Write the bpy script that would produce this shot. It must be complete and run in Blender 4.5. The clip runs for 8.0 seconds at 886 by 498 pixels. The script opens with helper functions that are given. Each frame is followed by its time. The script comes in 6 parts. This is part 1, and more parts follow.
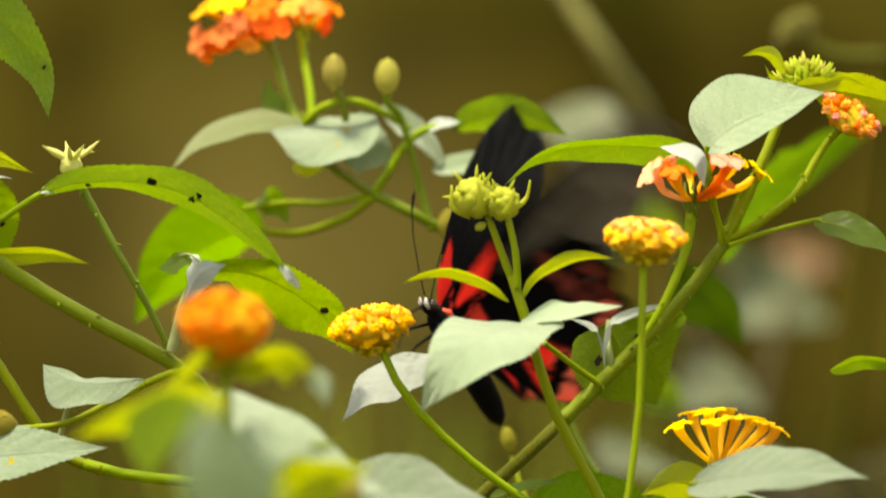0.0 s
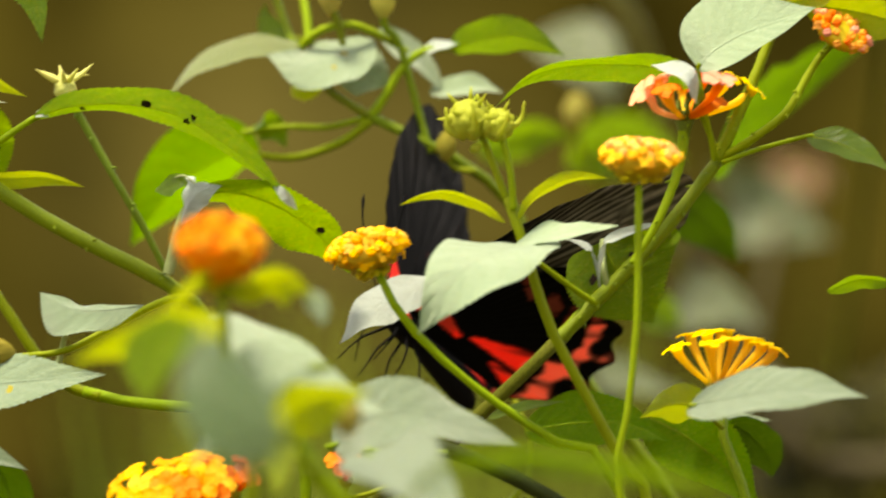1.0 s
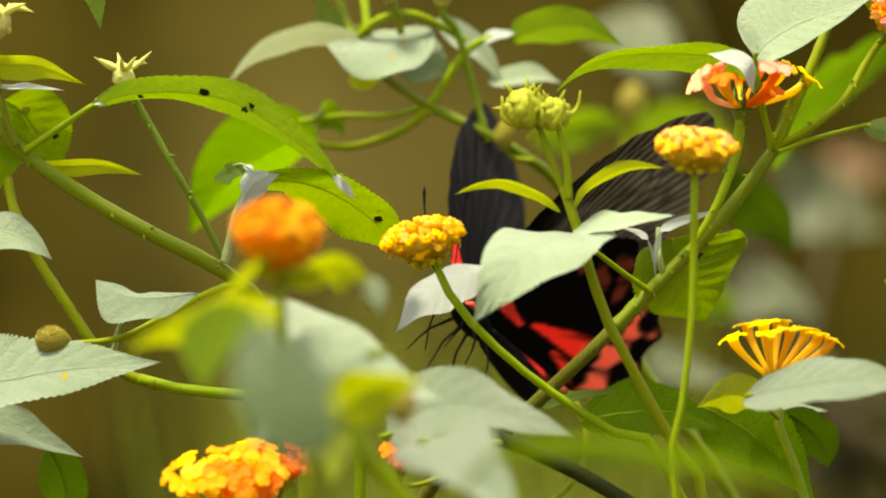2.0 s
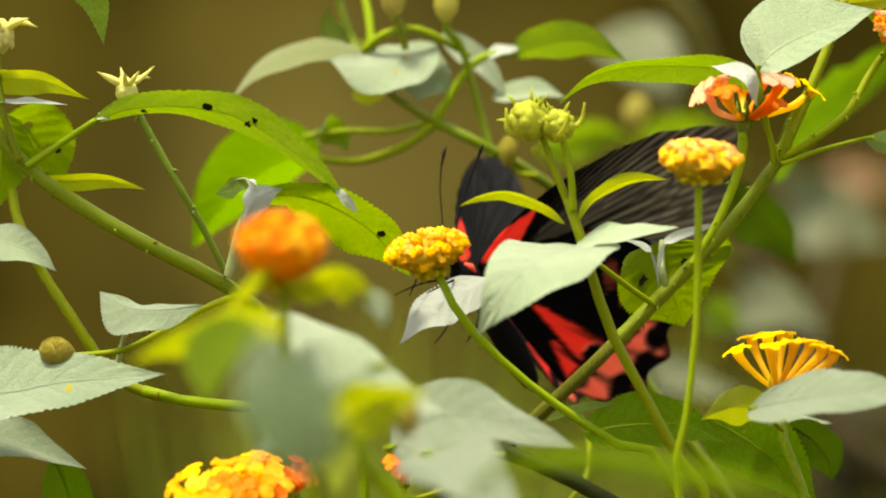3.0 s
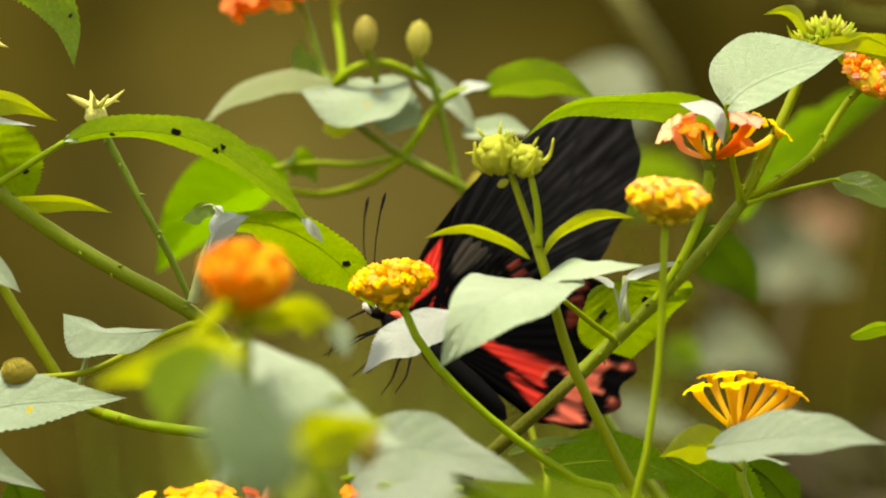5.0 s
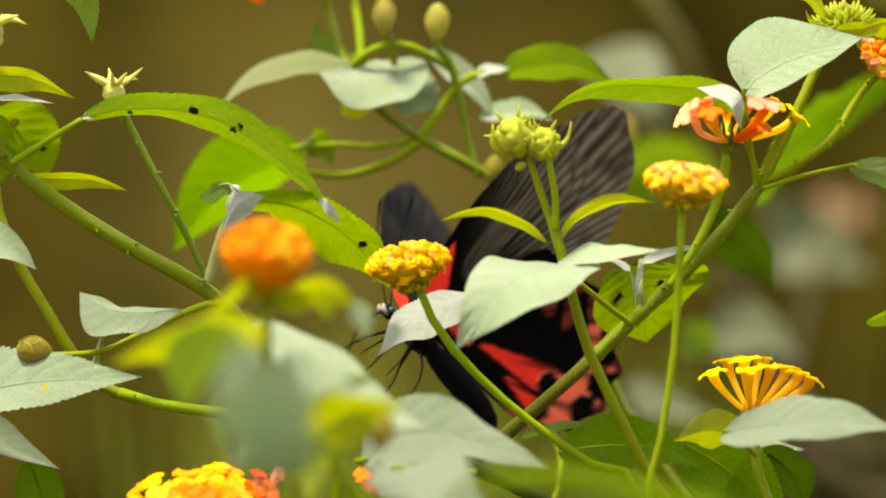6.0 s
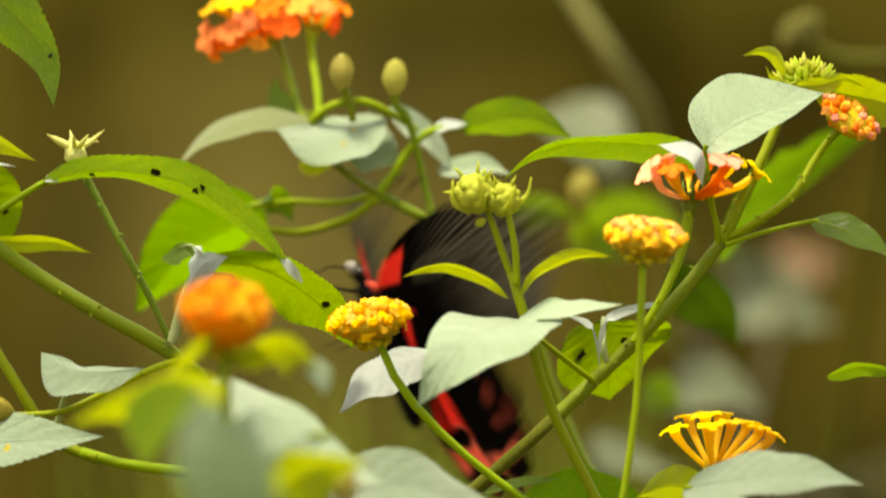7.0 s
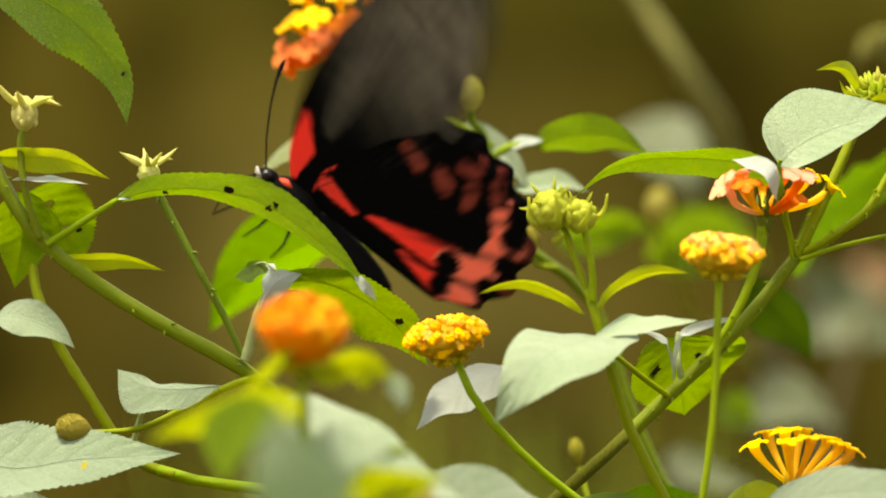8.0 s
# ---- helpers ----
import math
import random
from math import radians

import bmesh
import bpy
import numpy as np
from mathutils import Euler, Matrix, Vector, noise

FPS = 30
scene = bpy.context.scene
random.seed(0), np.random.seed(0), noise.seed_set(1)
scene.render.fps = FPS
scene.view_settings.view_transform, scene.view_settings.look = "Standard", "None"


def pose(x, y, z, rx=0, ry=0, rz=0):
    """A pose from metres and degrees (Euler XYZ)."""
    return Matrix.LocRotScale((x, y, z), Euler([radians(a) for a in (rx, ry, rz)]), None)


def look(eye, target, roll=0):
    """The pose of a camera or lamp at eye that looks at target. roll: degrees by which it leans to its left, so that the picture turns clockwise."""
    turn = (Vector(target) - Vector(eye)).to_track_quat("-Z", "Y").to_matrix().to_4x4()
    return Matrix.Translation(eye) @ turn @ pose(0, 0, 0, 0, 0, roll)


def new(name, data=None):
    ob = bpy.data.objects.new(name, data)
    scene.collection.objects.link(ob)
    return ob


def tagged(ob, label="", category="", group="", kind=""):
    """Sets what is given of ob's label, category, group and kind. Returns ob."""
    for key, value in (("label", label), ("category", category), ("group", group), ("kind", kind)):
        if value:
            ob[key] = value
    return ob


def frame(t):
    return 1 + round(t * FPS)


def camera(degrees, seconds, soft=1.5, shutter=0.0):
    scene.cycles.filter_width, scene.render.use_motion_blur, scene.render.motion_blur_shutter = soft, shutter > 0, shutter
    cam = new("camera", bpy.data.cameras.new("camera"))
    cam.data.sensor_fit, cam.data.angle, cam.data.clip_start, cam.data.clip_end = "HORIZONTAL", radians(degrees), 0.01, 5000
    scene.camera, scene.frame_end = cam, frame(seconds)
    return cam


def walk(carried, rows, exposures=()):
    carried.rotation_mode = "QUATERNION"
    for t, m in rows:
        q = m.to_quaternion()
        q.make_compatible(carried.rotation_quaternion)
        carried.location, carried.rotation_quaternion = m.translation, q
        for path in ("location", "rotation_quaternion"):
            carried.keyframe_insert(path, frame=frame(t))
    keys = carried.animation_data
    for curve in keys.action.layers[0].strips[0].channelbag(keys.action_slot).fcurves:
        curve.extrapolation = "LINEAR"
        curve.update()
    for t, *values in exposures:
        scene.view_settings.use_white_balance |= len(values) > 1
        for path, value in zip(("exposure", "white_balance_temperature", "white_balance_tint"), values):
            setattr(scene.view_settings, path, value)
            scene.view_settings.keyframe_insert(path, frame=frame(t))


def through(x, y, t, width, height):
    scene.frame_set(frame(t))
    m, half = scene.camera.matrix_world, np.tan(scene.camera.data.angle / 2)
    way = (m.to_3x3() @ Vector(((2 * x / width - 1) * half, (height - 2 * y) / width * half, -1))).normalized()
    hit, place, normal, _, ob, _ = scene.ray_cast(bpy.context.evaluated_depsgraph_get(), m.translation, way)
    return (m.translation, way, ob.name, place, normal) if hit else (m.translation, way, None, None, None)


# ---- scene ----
EYE = (0.0, -1.5, 0.7)

# ---- camera: a long lens held at one spot, panning and tilting a little ----
cam = camera(7.63, 8.0, soft=1.9, shutter=0.8)
cam.data.dof.use_dof = True
cam.data.dof.focus_distance = 1.497
cam.data.dof.aperture_fstop = 8.4
walk(cam, [
    (0.0, look(EYE, (0.01352, 0.0, 0.71761), 0.36)),
    (0.2, look(EYE, (0.01385, 0.0, 0.71409), 0.25)),
    (0.5, look(EYE, (0.01482, 0.0, 0.70528), 0.02)),
    (1.0, look(EYE, (0.01443, 0.0, 0.70002), -0.46)),
    (1.5, look(EYE, (0.00377, 0.0, 0.69552), -0.71)),
    (1.7, look(EYE, (0.00073, 0.0, 0.69768), -0.36)),
    (2.8, look(EYE, (0.00261, 0.0, 0.69716), -0.15)),
    (3.0, look(EYE, (0.00096, 0.0, 0.70028), -0.22)),
    (3.5, look(EYE, (0.00000, 0.0, 0.70000), 0.00)),
    (4.0, look(EYE, (0.00604, 0.0, 0.70078), 0.27)),
    (4.5, look(EYE, (0.01002, 0.0, 0.70638), 0.91)),
    (4.7, look(EYE, (0.01010, 0.0, 0.70795), 1.10)),
    (5.8, look(EYE, (0.00462, 0.0, 0.70444), 1.95)),
    (6.0, look(EYE, (0.00510, 0.0, 0.70351), 1.98)),
    (6.5, look(EYE, (0.00964, 0.0, 0.70270), 1.87)),
    (6.75, look(EYE, (0.01097, 0.0, 0.70925), 1.65)),
    (7.0, look(EYE, (0.01357, 0.0, 0.71653), 1.45)),
    (7.5, look(EYE, (0.00985, 0.0, 0.71917), 1.48)),
    (7.75, look(EYE, (0.00004, 0.0, 0.71965), 1.37)),
    (8.0, look(EYE, (-0.00377, 0.0, 0.71985), 1.32)),
], exposures=[(0.0, 1.3, 7500, 10), (8.0, 1.3, 7500, 10)])

# ---- daylight: bright, thinly overcast ----
def daylight():
    world = bpy.data.worlds.new("overcast_sky")
    scene.world = world
    world.use_nodes = True
    nt = world.node_tree
    sky = nt.nodes.new("ShaderNodeTexSky")
    sky.sky_type = "NISHITA"
    sky.sun_disc = False
    sky.sun_elevation = radians(73)
    sky.sun_rotation = radians(237)
    soft = nt.nodes.new("ShaderNodeHueSaturation")
    soft.inputs["Saturation"].default_value = 0.2
    back = nt.nodes["Background"]
    back.inputs["Strength"].default_value = 0.15
    nt.links.new(sky.outputs[0], soft.inputs["Color"])
    nt.links.new(soft.outputs[0], back.inputs["Color"])
    sun = new("sun", bpy.data.lights.new("sun", "SUN"))
    sun.data.energy = 3.6
    sun.data.angle = radians(12)
    sun.data.color = (1.0, 0.93, 0.81)
    sun.matrix_world = look((-1.3, -0.85, 5.4), (0, 0, 0.7))


daylight()


# ---- materials ----
class Nodes:
    """A short hand for writing node materials."""

    def __init__(self, name):
        self.mat = bpy.data.materials.new(name)
        self.mat.use_nodes = True
        self.tree = self.mat.node_tree
        self.bsdf = self.tree.nodes["Principled BSDF"]
        self.out = self.tree.nodes["Material Output"]

    def add(self, kind, **values):
        node = self.tree.nodes.new("ShaderNode" + kind)
        for key, value in values.items():
            node.inputs[key.replace("_", " ")].default_value = value
        return node

    def link(self, a, b):
        self.tree.links.new(a, b)

    def math(self, op, a, b=None, c=None):
        node = self.tree.nodes.new("ShaderNodeMath")
        node.operation = op
        for i, v in enumerate((a, b, c)):
            if v is None:
                continue
            if isinstance(v, (int, float)):
                node.inputs[i].default_value = v
            else:
                self.link(v, node.inputs[i])
        return node.outputs[0]

    def noise(self, scale, detail=4.0, rough=0.6, vector=None):
        node = self.add("TexNoise", Scale=scale, Detail=detail, Roughness=rough)
        if vector is not None:
            self.link(vector, node.inputs["Vector"])
        return node.outputs["Fac"]

    def ramp(self, fac, stops):
        node = self.tree.nodes.new("ShaderNodeValToRGB")
        els = node.color_ramp.elements
        while len(els) < len(stops):
            els.new(0.5)
        for e, (p, col) in zip(els, stops):
            e.position, e.color = p, (*col, 1)
        self.link(fac, node.inputs[0])
        return node.outputs[0]

    def mix(self, fac, a, b, mode="MIX"):
        node = self.tree.nodes.new("ShaderNodeMix")
        node.data_type, node.blend_type = "RGBA", mode
        for socket, v in ((node.inputs[0], fac), (node.inputs[6], a), (node.inputs[7], b)):
            if isinstance(v, (int, float)):
                socket.default_value = v
            elif isinstance(v, tuple):
                socket.default_value = (*v, 1)
            else:
                self.link(v, socket)
        return node.outputs[2]

    def coords(self, which="Object"):
        return self.tree.nodes.new("ShaderNodeTexCoord").outputs[which]

    def random(self):
        return self.tree.nodes.new("ShaderNodeObjectInfo").outputs["Random"]

    def bump(self, height, strength, distance):
        node = self.add("Bump", Strength=strength, Distance=distance)
        self.link(height, node.inputs["Height"])
        self.link(node.outputs[0], self.bsdf.inputs["Normal"])
        return node.outputs[0]


def leaf_material(name, dark, light, through, share=0.45, gloss=0.42, sheen=0.25, vein=(0.3, 0.42, 0.1), shine=0.25, coat=0.12, stained=(0.26, 0.27, 0.02), relief=0.7):
    """Leaf blade with a net of veins, soft gloss and light that shines through."""
    n = Nodes(name)
    sep = n.tree.nodes.new("ShaderNodeSeparateXYZ")
    n.link(n.coords("UV"), sep.inputs[0])
    s, u = sep.outputs[0], n.math("ABSOLUTE", n.math("SUBTRACT", sep.outputs[1], 0.5))
    wob = n.noise(260, 2)
    lateral = n.math("PINGPONG", n.math("ADD", n.math("SUBTRACT", n.math("MULTIPLY", s, 9.0), n.math("MULTIPLY", u, 3.4)), n.math("MULTIPLY", wob, 0.18)), 0.5)
    side_vein = n.math("SUBTRACT", 1.0, n.math("SMOOTH_MIN", n.math("MULTIPLY", lateral, 15.0), 1.0, 0.1))
    mid_vein = n.math("SUBTRACT", 1.0, n.math("SMOOTH_MIN", n.math("MULTIPLY", u, 34.0), 1.0, 0.1))
    cells = n.tree.nodes.new("ShaderNodeTexVoronoi")
    cells.feature = "DISTANCE_TO_EDGE"
    cells.inputs["Scale"].default_value = 620
    n.link(n.coords("Object"), cells.inputs["Vector"])
    net = n.math("SUBTRACT", 1.0, n.math("SMOOTH_MIN", n.math("MULTIPLY", cells.outputs["Distance"], 7.0), 1.0, 0.1))
    veins = n.math("MAXIMUM", n.math("MAXIMUM", n.math("MULTIPLY", side_vein, 0.75), mid_vein), n.math("MULTIPLY", net, 0.27))
    body = n.ramp(n.math("ADD", n.math("MULTIPLY", n.noise(55, 5), 0.7), n.math("MULTIPLY", n.noise(700, 3), 0.3)), [(0.33, dark), (0.67, light)])
    tint = n.add("HueSaturation")
    n.link(body, tint.inputs["Color"])
    n.link(n.math("ADD", n.math("MULTIPLY", n.random(), 0.5), 0.75), tint.inputs["Value"])
    col = n.mix(n.math("MULTIPLY", veins, 0.5), tint.outputs[0], vein)
    # yellowing in broad stains
    stain = n.ramp(n.noise(34, 3, 0.55), [(0.52, (0, 0, 0)), (0.7, (1, 1, 1))])
    col = n.mix(n.math("MULTIPLY", stain, 0.35), col, stained)
    # pale flecks where insects have rasped the blade
    fleck = n.ramp(n.noise(420, 2, 0.5), [(0.59, (0, 0, 0)), (0.63, (1, 1, 1))])
    spare = n.ramp(n.noise(60, 1), [(0.5, (0, 0, 0)), (0.58, (1, 1, 1))])
    col = n.mix(n.math("MULTIPLY", n.math("MULTIPLY", fleck, spare), 0.8), col, (0.5, 0.46, 0.18))
    n.link(col, n.bsdf.inputs["Base Color"])
    n.bsdf.inputs["Roughness"].default_value = gloss
    n.bsdf.inputs["Specular IOR Level"].default_value = shine
    n.bsdf.inputs["Sheen Weight"].default_value = sheen
    n.bsdf.inputs["Sheen Roughness"].default_value = 0.5
    n.bsdf.inputs["Coat Weight"].default_value = coat
    n.bsdf.inputs["Coat Roughness"].default_value = 0.3
    n.link(n.math("ADD", n.math("MULTIPLY", n.noise(90, 3), 0.3), gloss - 0.12), n.bsdf.inputs["Roughness"])
    height = n.math("SUBTRACT", n.math("ADD", n.math("MULTIPLY", n.noise(900, 2), 0.35), n.math("MULTIPLY", n.noise(240, 3), 0.9)), n.math("MAXIMUM", veins, n.math("MULTIPLY", net, 0.5)))
    normal = n.bump(height, relief, 0.0008)
    trans = n.add("BsdfTranslucent")
    glow = n.mix(n.math("MULTIPLY", veins, 0.52), n.mix(n.noise(55, 5), through, tuple(c * 1.25 for c in through)), tuple(c * 0.6 for c in through))
    n.link(n.mix(n.math("MULTIPLY", stain, 0.55), glow, (through[0] * 2.1, through[1] * 1.25, through[2])), trans.inputs["Color"])
    n.link(normal, trans.inputs["Normal"])
    both = n.tree.nodes.new("ShaderNodeMixShader")
    both.inputs[0].default_value = share
    n.link(n.bsdf.outputs[0], both.inputs[1])
    n.link(trans.outputs[0], both.inputs[2])
    n.link(both.outputs[0], n.out.inputs["Surface"])
    return n.mat


def plain_material(name, dark, light, scale=200.0, gloss=0.5, bump=0.3, through=0.0, sheen=0.0, depth=0.0003, shine=0.3):
    """A grown surface: colour that varies at two scales, fine relief, some light through it."""
    n = Nodes(name)
    fac = n.math("ADD", n.math("MULTIPLY", n.noise(scale, 4), 0.65), n.math("MULTIPLY", n.noise(scale * 7, 3), 0.35))
    base = n.ramp(fac, [(0.34, dark), (0.66, light)])
    tint = n.add("HueSaturation")
    n.link(base, tint.inputs["Color"])
    n.link(n.math("ADD", n.math("MULTIPLY", n.random(), 0.3), 0.85), tint.inputs["Value"])
    n.link(n.math("ADD", n.math("MULTIPLY", n.random(), 0.03), 0.485), tint.inputs["Hue"])
    n.link(tint.outputs[0], n.bsdf.inputs["Base Color"])
    n.bsdf.inputs["Roughness"].default_value = gloss
    n.bsdf.inputs["Sheen Weight"].default_value = sheen
    n.bsdf.inputs["Specular IOR Level"].default_value = shine
    normal = n.bump(n.noise(scale * 6, 3), bump, depth)
    if through:
        trans = n.add("BsdfTranslucent")
        n.link(tint.outputs[0], trans.inputs["Color"])
        n.link(normal, trans.inputs["Normal"])
        both = n.tree.nodes.new("ShaderNodeMixShader")
        both.inputs[0].default_value = through
        n.link(n.bsdf.outputs[0], both.inputs[1])
        n.link(trans.outputs[0], both.inputs[2])
        n.link(both.outputs[0], n.out.inputs["Surface"])
    return n.mat


def wing_material():
    """Wing scales: the pattern is stored on the blade, with a satin bloom and fine scale rows."""
    n = Nodes("wing_scales")
    attr = n.tree.nodes.new("ShaderNodeAttribute")
    attr.attribute_name = "pattern"
    dust = n.math("ADD", n.math("MULTIPLY", n.noise(2600, 2), 0.5), 0.72)
    grey = n.tree.nodes.new("ShaderNodeCombineColor")
    for i in range(3):
        n.link(dust, grey.inputs[i])
    n.link(n.mix(1.0, attr.outputs["Color"], grey.outputs[0], "MULTIPLY"), n.bsdf.inputs["Base Color"])
    n.bsdf.inputs["Roughness"].default_value = 0.6
    n.bsdf.inputs["Specular IOR Level"].default_value = 0.05
    n.bump(n.noise(1800, 2), 0.25, 0.0002)
    trans = n.add("BsdfTranslucent")
    n.link(attr.outputs["Color"], trans.inputs["Color"])
    both = n.tree.nodes.new("ShaderNodeMixShader")
    both.inputs[0].default_value = 0.38
    n.link(n.bsdf.outputs[0], both.inputs[1])
    n.link(trans.outputs[0], both.inputs[2])
    n.link(both.outputs[0], n.out.inputs["Surface"])
    return n.mat


LEAF = leaf_material("lantana_leaf", (0.022, 0.072, 0.002), (0.095, 0.195, 0.006), (0.2, 0.345, 0.003), share=0.52, gloss=0.38, sheen=0.03, vein=(0.2, 0.3, 0.04), shine=0.4)
LEAF_YOUNG = leaf_material("young_lantana_leaf", (0.17, 0.25, 0.005), (0.28, 0.37, 0.009), (0.45, 0.54, 0.005), share=0.5, sheen=0.05, vein=(0.24, 0.33, 0.02))
LEAF_BRIGHT = leaf_material("bright_green_leaf", (0.05, 0.15, 0.001), (0.165, 0.29, 0.002), (0.25, 0.4, 0.002), share=0.5, gloss=0.5, sheen=0.0, vein=(0.3, 0.38, 0.03), shine=0.1, coat=0.0)
LEAF_MIST = leaf_material("misty_green_leaf", (0.035, 0.085, 0.025), (0.075, 0.145, 0.05), (0.16, 0.28, 0.03), share=0.25, gloss=0.45, sheen=0.1, vein=(0.05, 0.1, 0.04), shine=0.35)
# green leaves paled: sky reflection is put into the next two base colours
LEAF_PALE = leaf_material("downy_sky_sheen_leaf", (0.15, 0.235, 0.12), (0.265, 0.36, 0.2), (0.2, 0.35, 0.04), share=0.15, gloss=0.4, sheen=0.35, vein=(0.16, 0.24, 0.125), shine=0.7, coat=0.0, stained=(0.21, 0.31, 0.115), relief=0.45)
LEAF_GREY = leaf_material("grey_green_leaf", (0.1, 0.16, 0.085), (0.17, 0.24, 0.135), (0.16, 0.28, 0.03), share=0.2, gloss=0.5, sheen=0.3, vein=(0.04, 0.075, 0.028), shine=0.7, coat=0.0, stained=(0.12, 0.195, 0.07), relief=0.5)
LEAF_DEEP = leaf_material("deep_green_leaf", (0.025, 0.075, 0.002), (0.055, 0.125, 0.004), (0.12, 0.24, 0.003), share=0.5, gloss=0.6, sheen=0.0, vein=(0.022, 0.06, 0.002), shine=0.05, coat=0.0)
# pale leaf dulled: the shade it stands in is put into its colour
LEAF_DULL = leaf_material("shade_dulled_leaf", (0.075, 0.1, 0.055), (0.12, 0.145, 0.085), (0.09, 0.13, 0.03), share=0.2, gloss=0.6, sheen=0.1)
# near-black leaf: shade put into the base colour
LEAF_SHADE = leaf_material("shade_brown_leaf", (0.011, 0.01, 0.002), (0.021, 0.018, 0.004), (0.012, 0.012, 0.002), share=0.2, gloss=0.6, sheen=0.0, vein=(0.01, 0.01, 0.002), shine=0.05, coat=0.0)
# darkened copy of the deep leaf, with shade put into its colour
LEAF_DEEP_SHADED = leaf_material("shaded_green_leaf", (0.012, 0.038, 0.001), (0.03, 0.07, 0.002), (0.055, 0.115, 0.002), share=0.4, gloss=0.6, sheen=0.0, vein=(0.012, 0.035, 0.001), shine=0.05, coat=0.0)
# brightened copy of the deep leaf, with sunlight put into its colours
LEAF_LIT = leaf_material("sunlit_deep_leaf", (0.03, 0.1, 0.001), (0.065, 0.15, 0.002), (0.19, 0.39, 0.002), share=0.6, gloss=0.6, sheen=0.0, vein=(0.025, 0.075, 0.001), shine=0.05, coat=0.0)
STEM = plain_material("green_stem", (0.075, 0.122, 0.0015), (0.18, 0.232, 0.004), 300, 0.45, 0.4, shine=0.15)
STEM_YOUNG = plain_material("young_stem", (0.15, 0.225, 0.002), (0.29, 0.37, 0.006), 300, 0.5, 0.3, 0.2, shine=0.12)
STEM_PALE = plain_material("whitish_stem", (0.22, 0.29, 0.085), (0.38, 0.45, 0.19), 300, 0.45, 0.3, 0.15, shine=0.4)
# leaf whitened by sky reflection that is put into its base colour
LEAF_SILVER = leaf_material("sky_silvered_leaf", (0.48, 0.57, 0.49), (0.62, 0.71, 0.63), (0.35, 0.44, 0.28), share=0.2, gloss=0.36, sheen=0.3, vein=(0.26, 0.35, 0.27), shine=0.8, coat=0.0, stained=(0.43, 0.52, 0.36))
STEM_GREEN = plain_material("deep_green_stem", (0.065, 0.105, 0.003), (0.14, 0.185, 0.008), 300, 0.5, 0.4, shine=0.2)
STEM_OLIVE = plain_material("olive_green_stem", (0.05, 0.064, 0.002), (0.135, 0.155, 0.008), 250, 0.6, 0.6, shine=0.12)
STEM_WOODY = plain_material("woody_stem", (0.035, 0.03, 0.01), (0.085, 0.065, 0.02), 250, 0.65, 0.6)
STEM_DRY = plain_material("dry_olive_stem", (0.16, 0.16, 0.035), (0.24, 0.23, 0.06), 250, 0.65, 0.5)
# green stem darkened, its shade put into the base colour
STEM_SHADE = plain_material("shaded_green_stem", (0.012, 0.018, 0.001), (0.032, 0.042, 0.003), 250, 0.6, 0.5, shine=0.15)
PETAL_FADED = plain_material("faded_petal", (0.24, 0.13, 0.065), (0.33, 0.2, 0.11), 300, 0.6, 0.2, 0.3)
BUD = plain_material("green_bud", (0.4, 0.48, 0.02), (0.62, 0.66, 0.07), 500, 0.55, 0.3, 0.5)
BUD_CREAM = plain_material("cream_bud", (0.44, 0.44, 0.06), (0.66, 0.61, 0.16), 900, 0.6, 0.4, 0.5)
BUD_OCHRE = plain_material("ochre_bud", (0.24, 0.23, 0.015), (0.42, 0.38, 0.035), 900, 0.7, 0.5, 0.25)
CALYX = plain_material("pale_calyx", (0.55, 0.54, 0.1), (0.76, 0.73, 0.26), 500, 0.55, 0.3, 0.35)
PETAL_YELLOW = plain_material("yellow_petal", (0.96, 0.68, 0.005), (0.98, 0.85, 0.016), 400, 0.5, 0.2, 0.58, shine=0.15)
PETAL_LEMON = plain_material("pale_yellow_petal", (0.95, 0.66, 0.06), (0.97, 0.8, 0.16), 400, 0.5, 0.2, 0.58, shine=0.15)
PETAL_GOLD = plain_material("golden_petal", (0.95, 0.55, 0.005), (0.98, 0.74, 0.012), 400, 0.5, 0.2, 0.58, shine=0.15)
PETAL_MARIGOLD = plain_material("marigold_petal", (0.95, 0.38, 0.004), (0.98, 0.54, 0.01), 400, 0.5, 0.2, 0.58, shine=0.15)
PETAL_CREAM = plain_material("cream_apricot_petal", (0.95, 0.6, 0.13), (0.97, 0.72, 0.28), 400, 0.5, 0.2, 0.58, shine=0.15)
PETAL_AMBER = plain_material("amber_petal", (0.95, 0.57, 0.016), (0.98, 0.74, 0.06), 400, 0.5, 0.2, 0.58, shine=0.15)
PETAL_ORANGE = plain_material("orange_petal", (0.94, 0.27, 0.008), (0.97, 0.4, 0.02), 400, 0.5, 0.2, 0.58, shine=0.15)
PETAL_SALMON = plain_material("salmon_orange_petal", (0.94, 0.3, 0.05), (0.97, 0.44, 0.11), 400, 0.5, 0.2, 0.58, shine=0.15)
PETAL_APRICOT = plain_material("apricot_petal", (0.94, 0.48, 0.05), (0.97, 0.62, 0.12), 400, 0.5, 0.2, 0.58, shine=0.15)
PETAL_GREENISH = plain_material("greenish_yellow_tube", (0.62, 0.56, 0.025), (0.84, 0.68, 0.035), 400, 0.5, 0.2, 0.58, shine=0.15)
PETAL_PINK = plain_material("salmon_petal", (0.95, 0.4, 0.23), (0.97, 0.56, 0.36), 400, 0.5, 0.2, 0.5, shine=0.15)
PETAL_BLUSH = plain_material("blush_tube", (0.92, 0.48, 0.28), (0.95, 0.63, 0.42), 400, 0.5, 0.2, 0.5, shine=0.15)
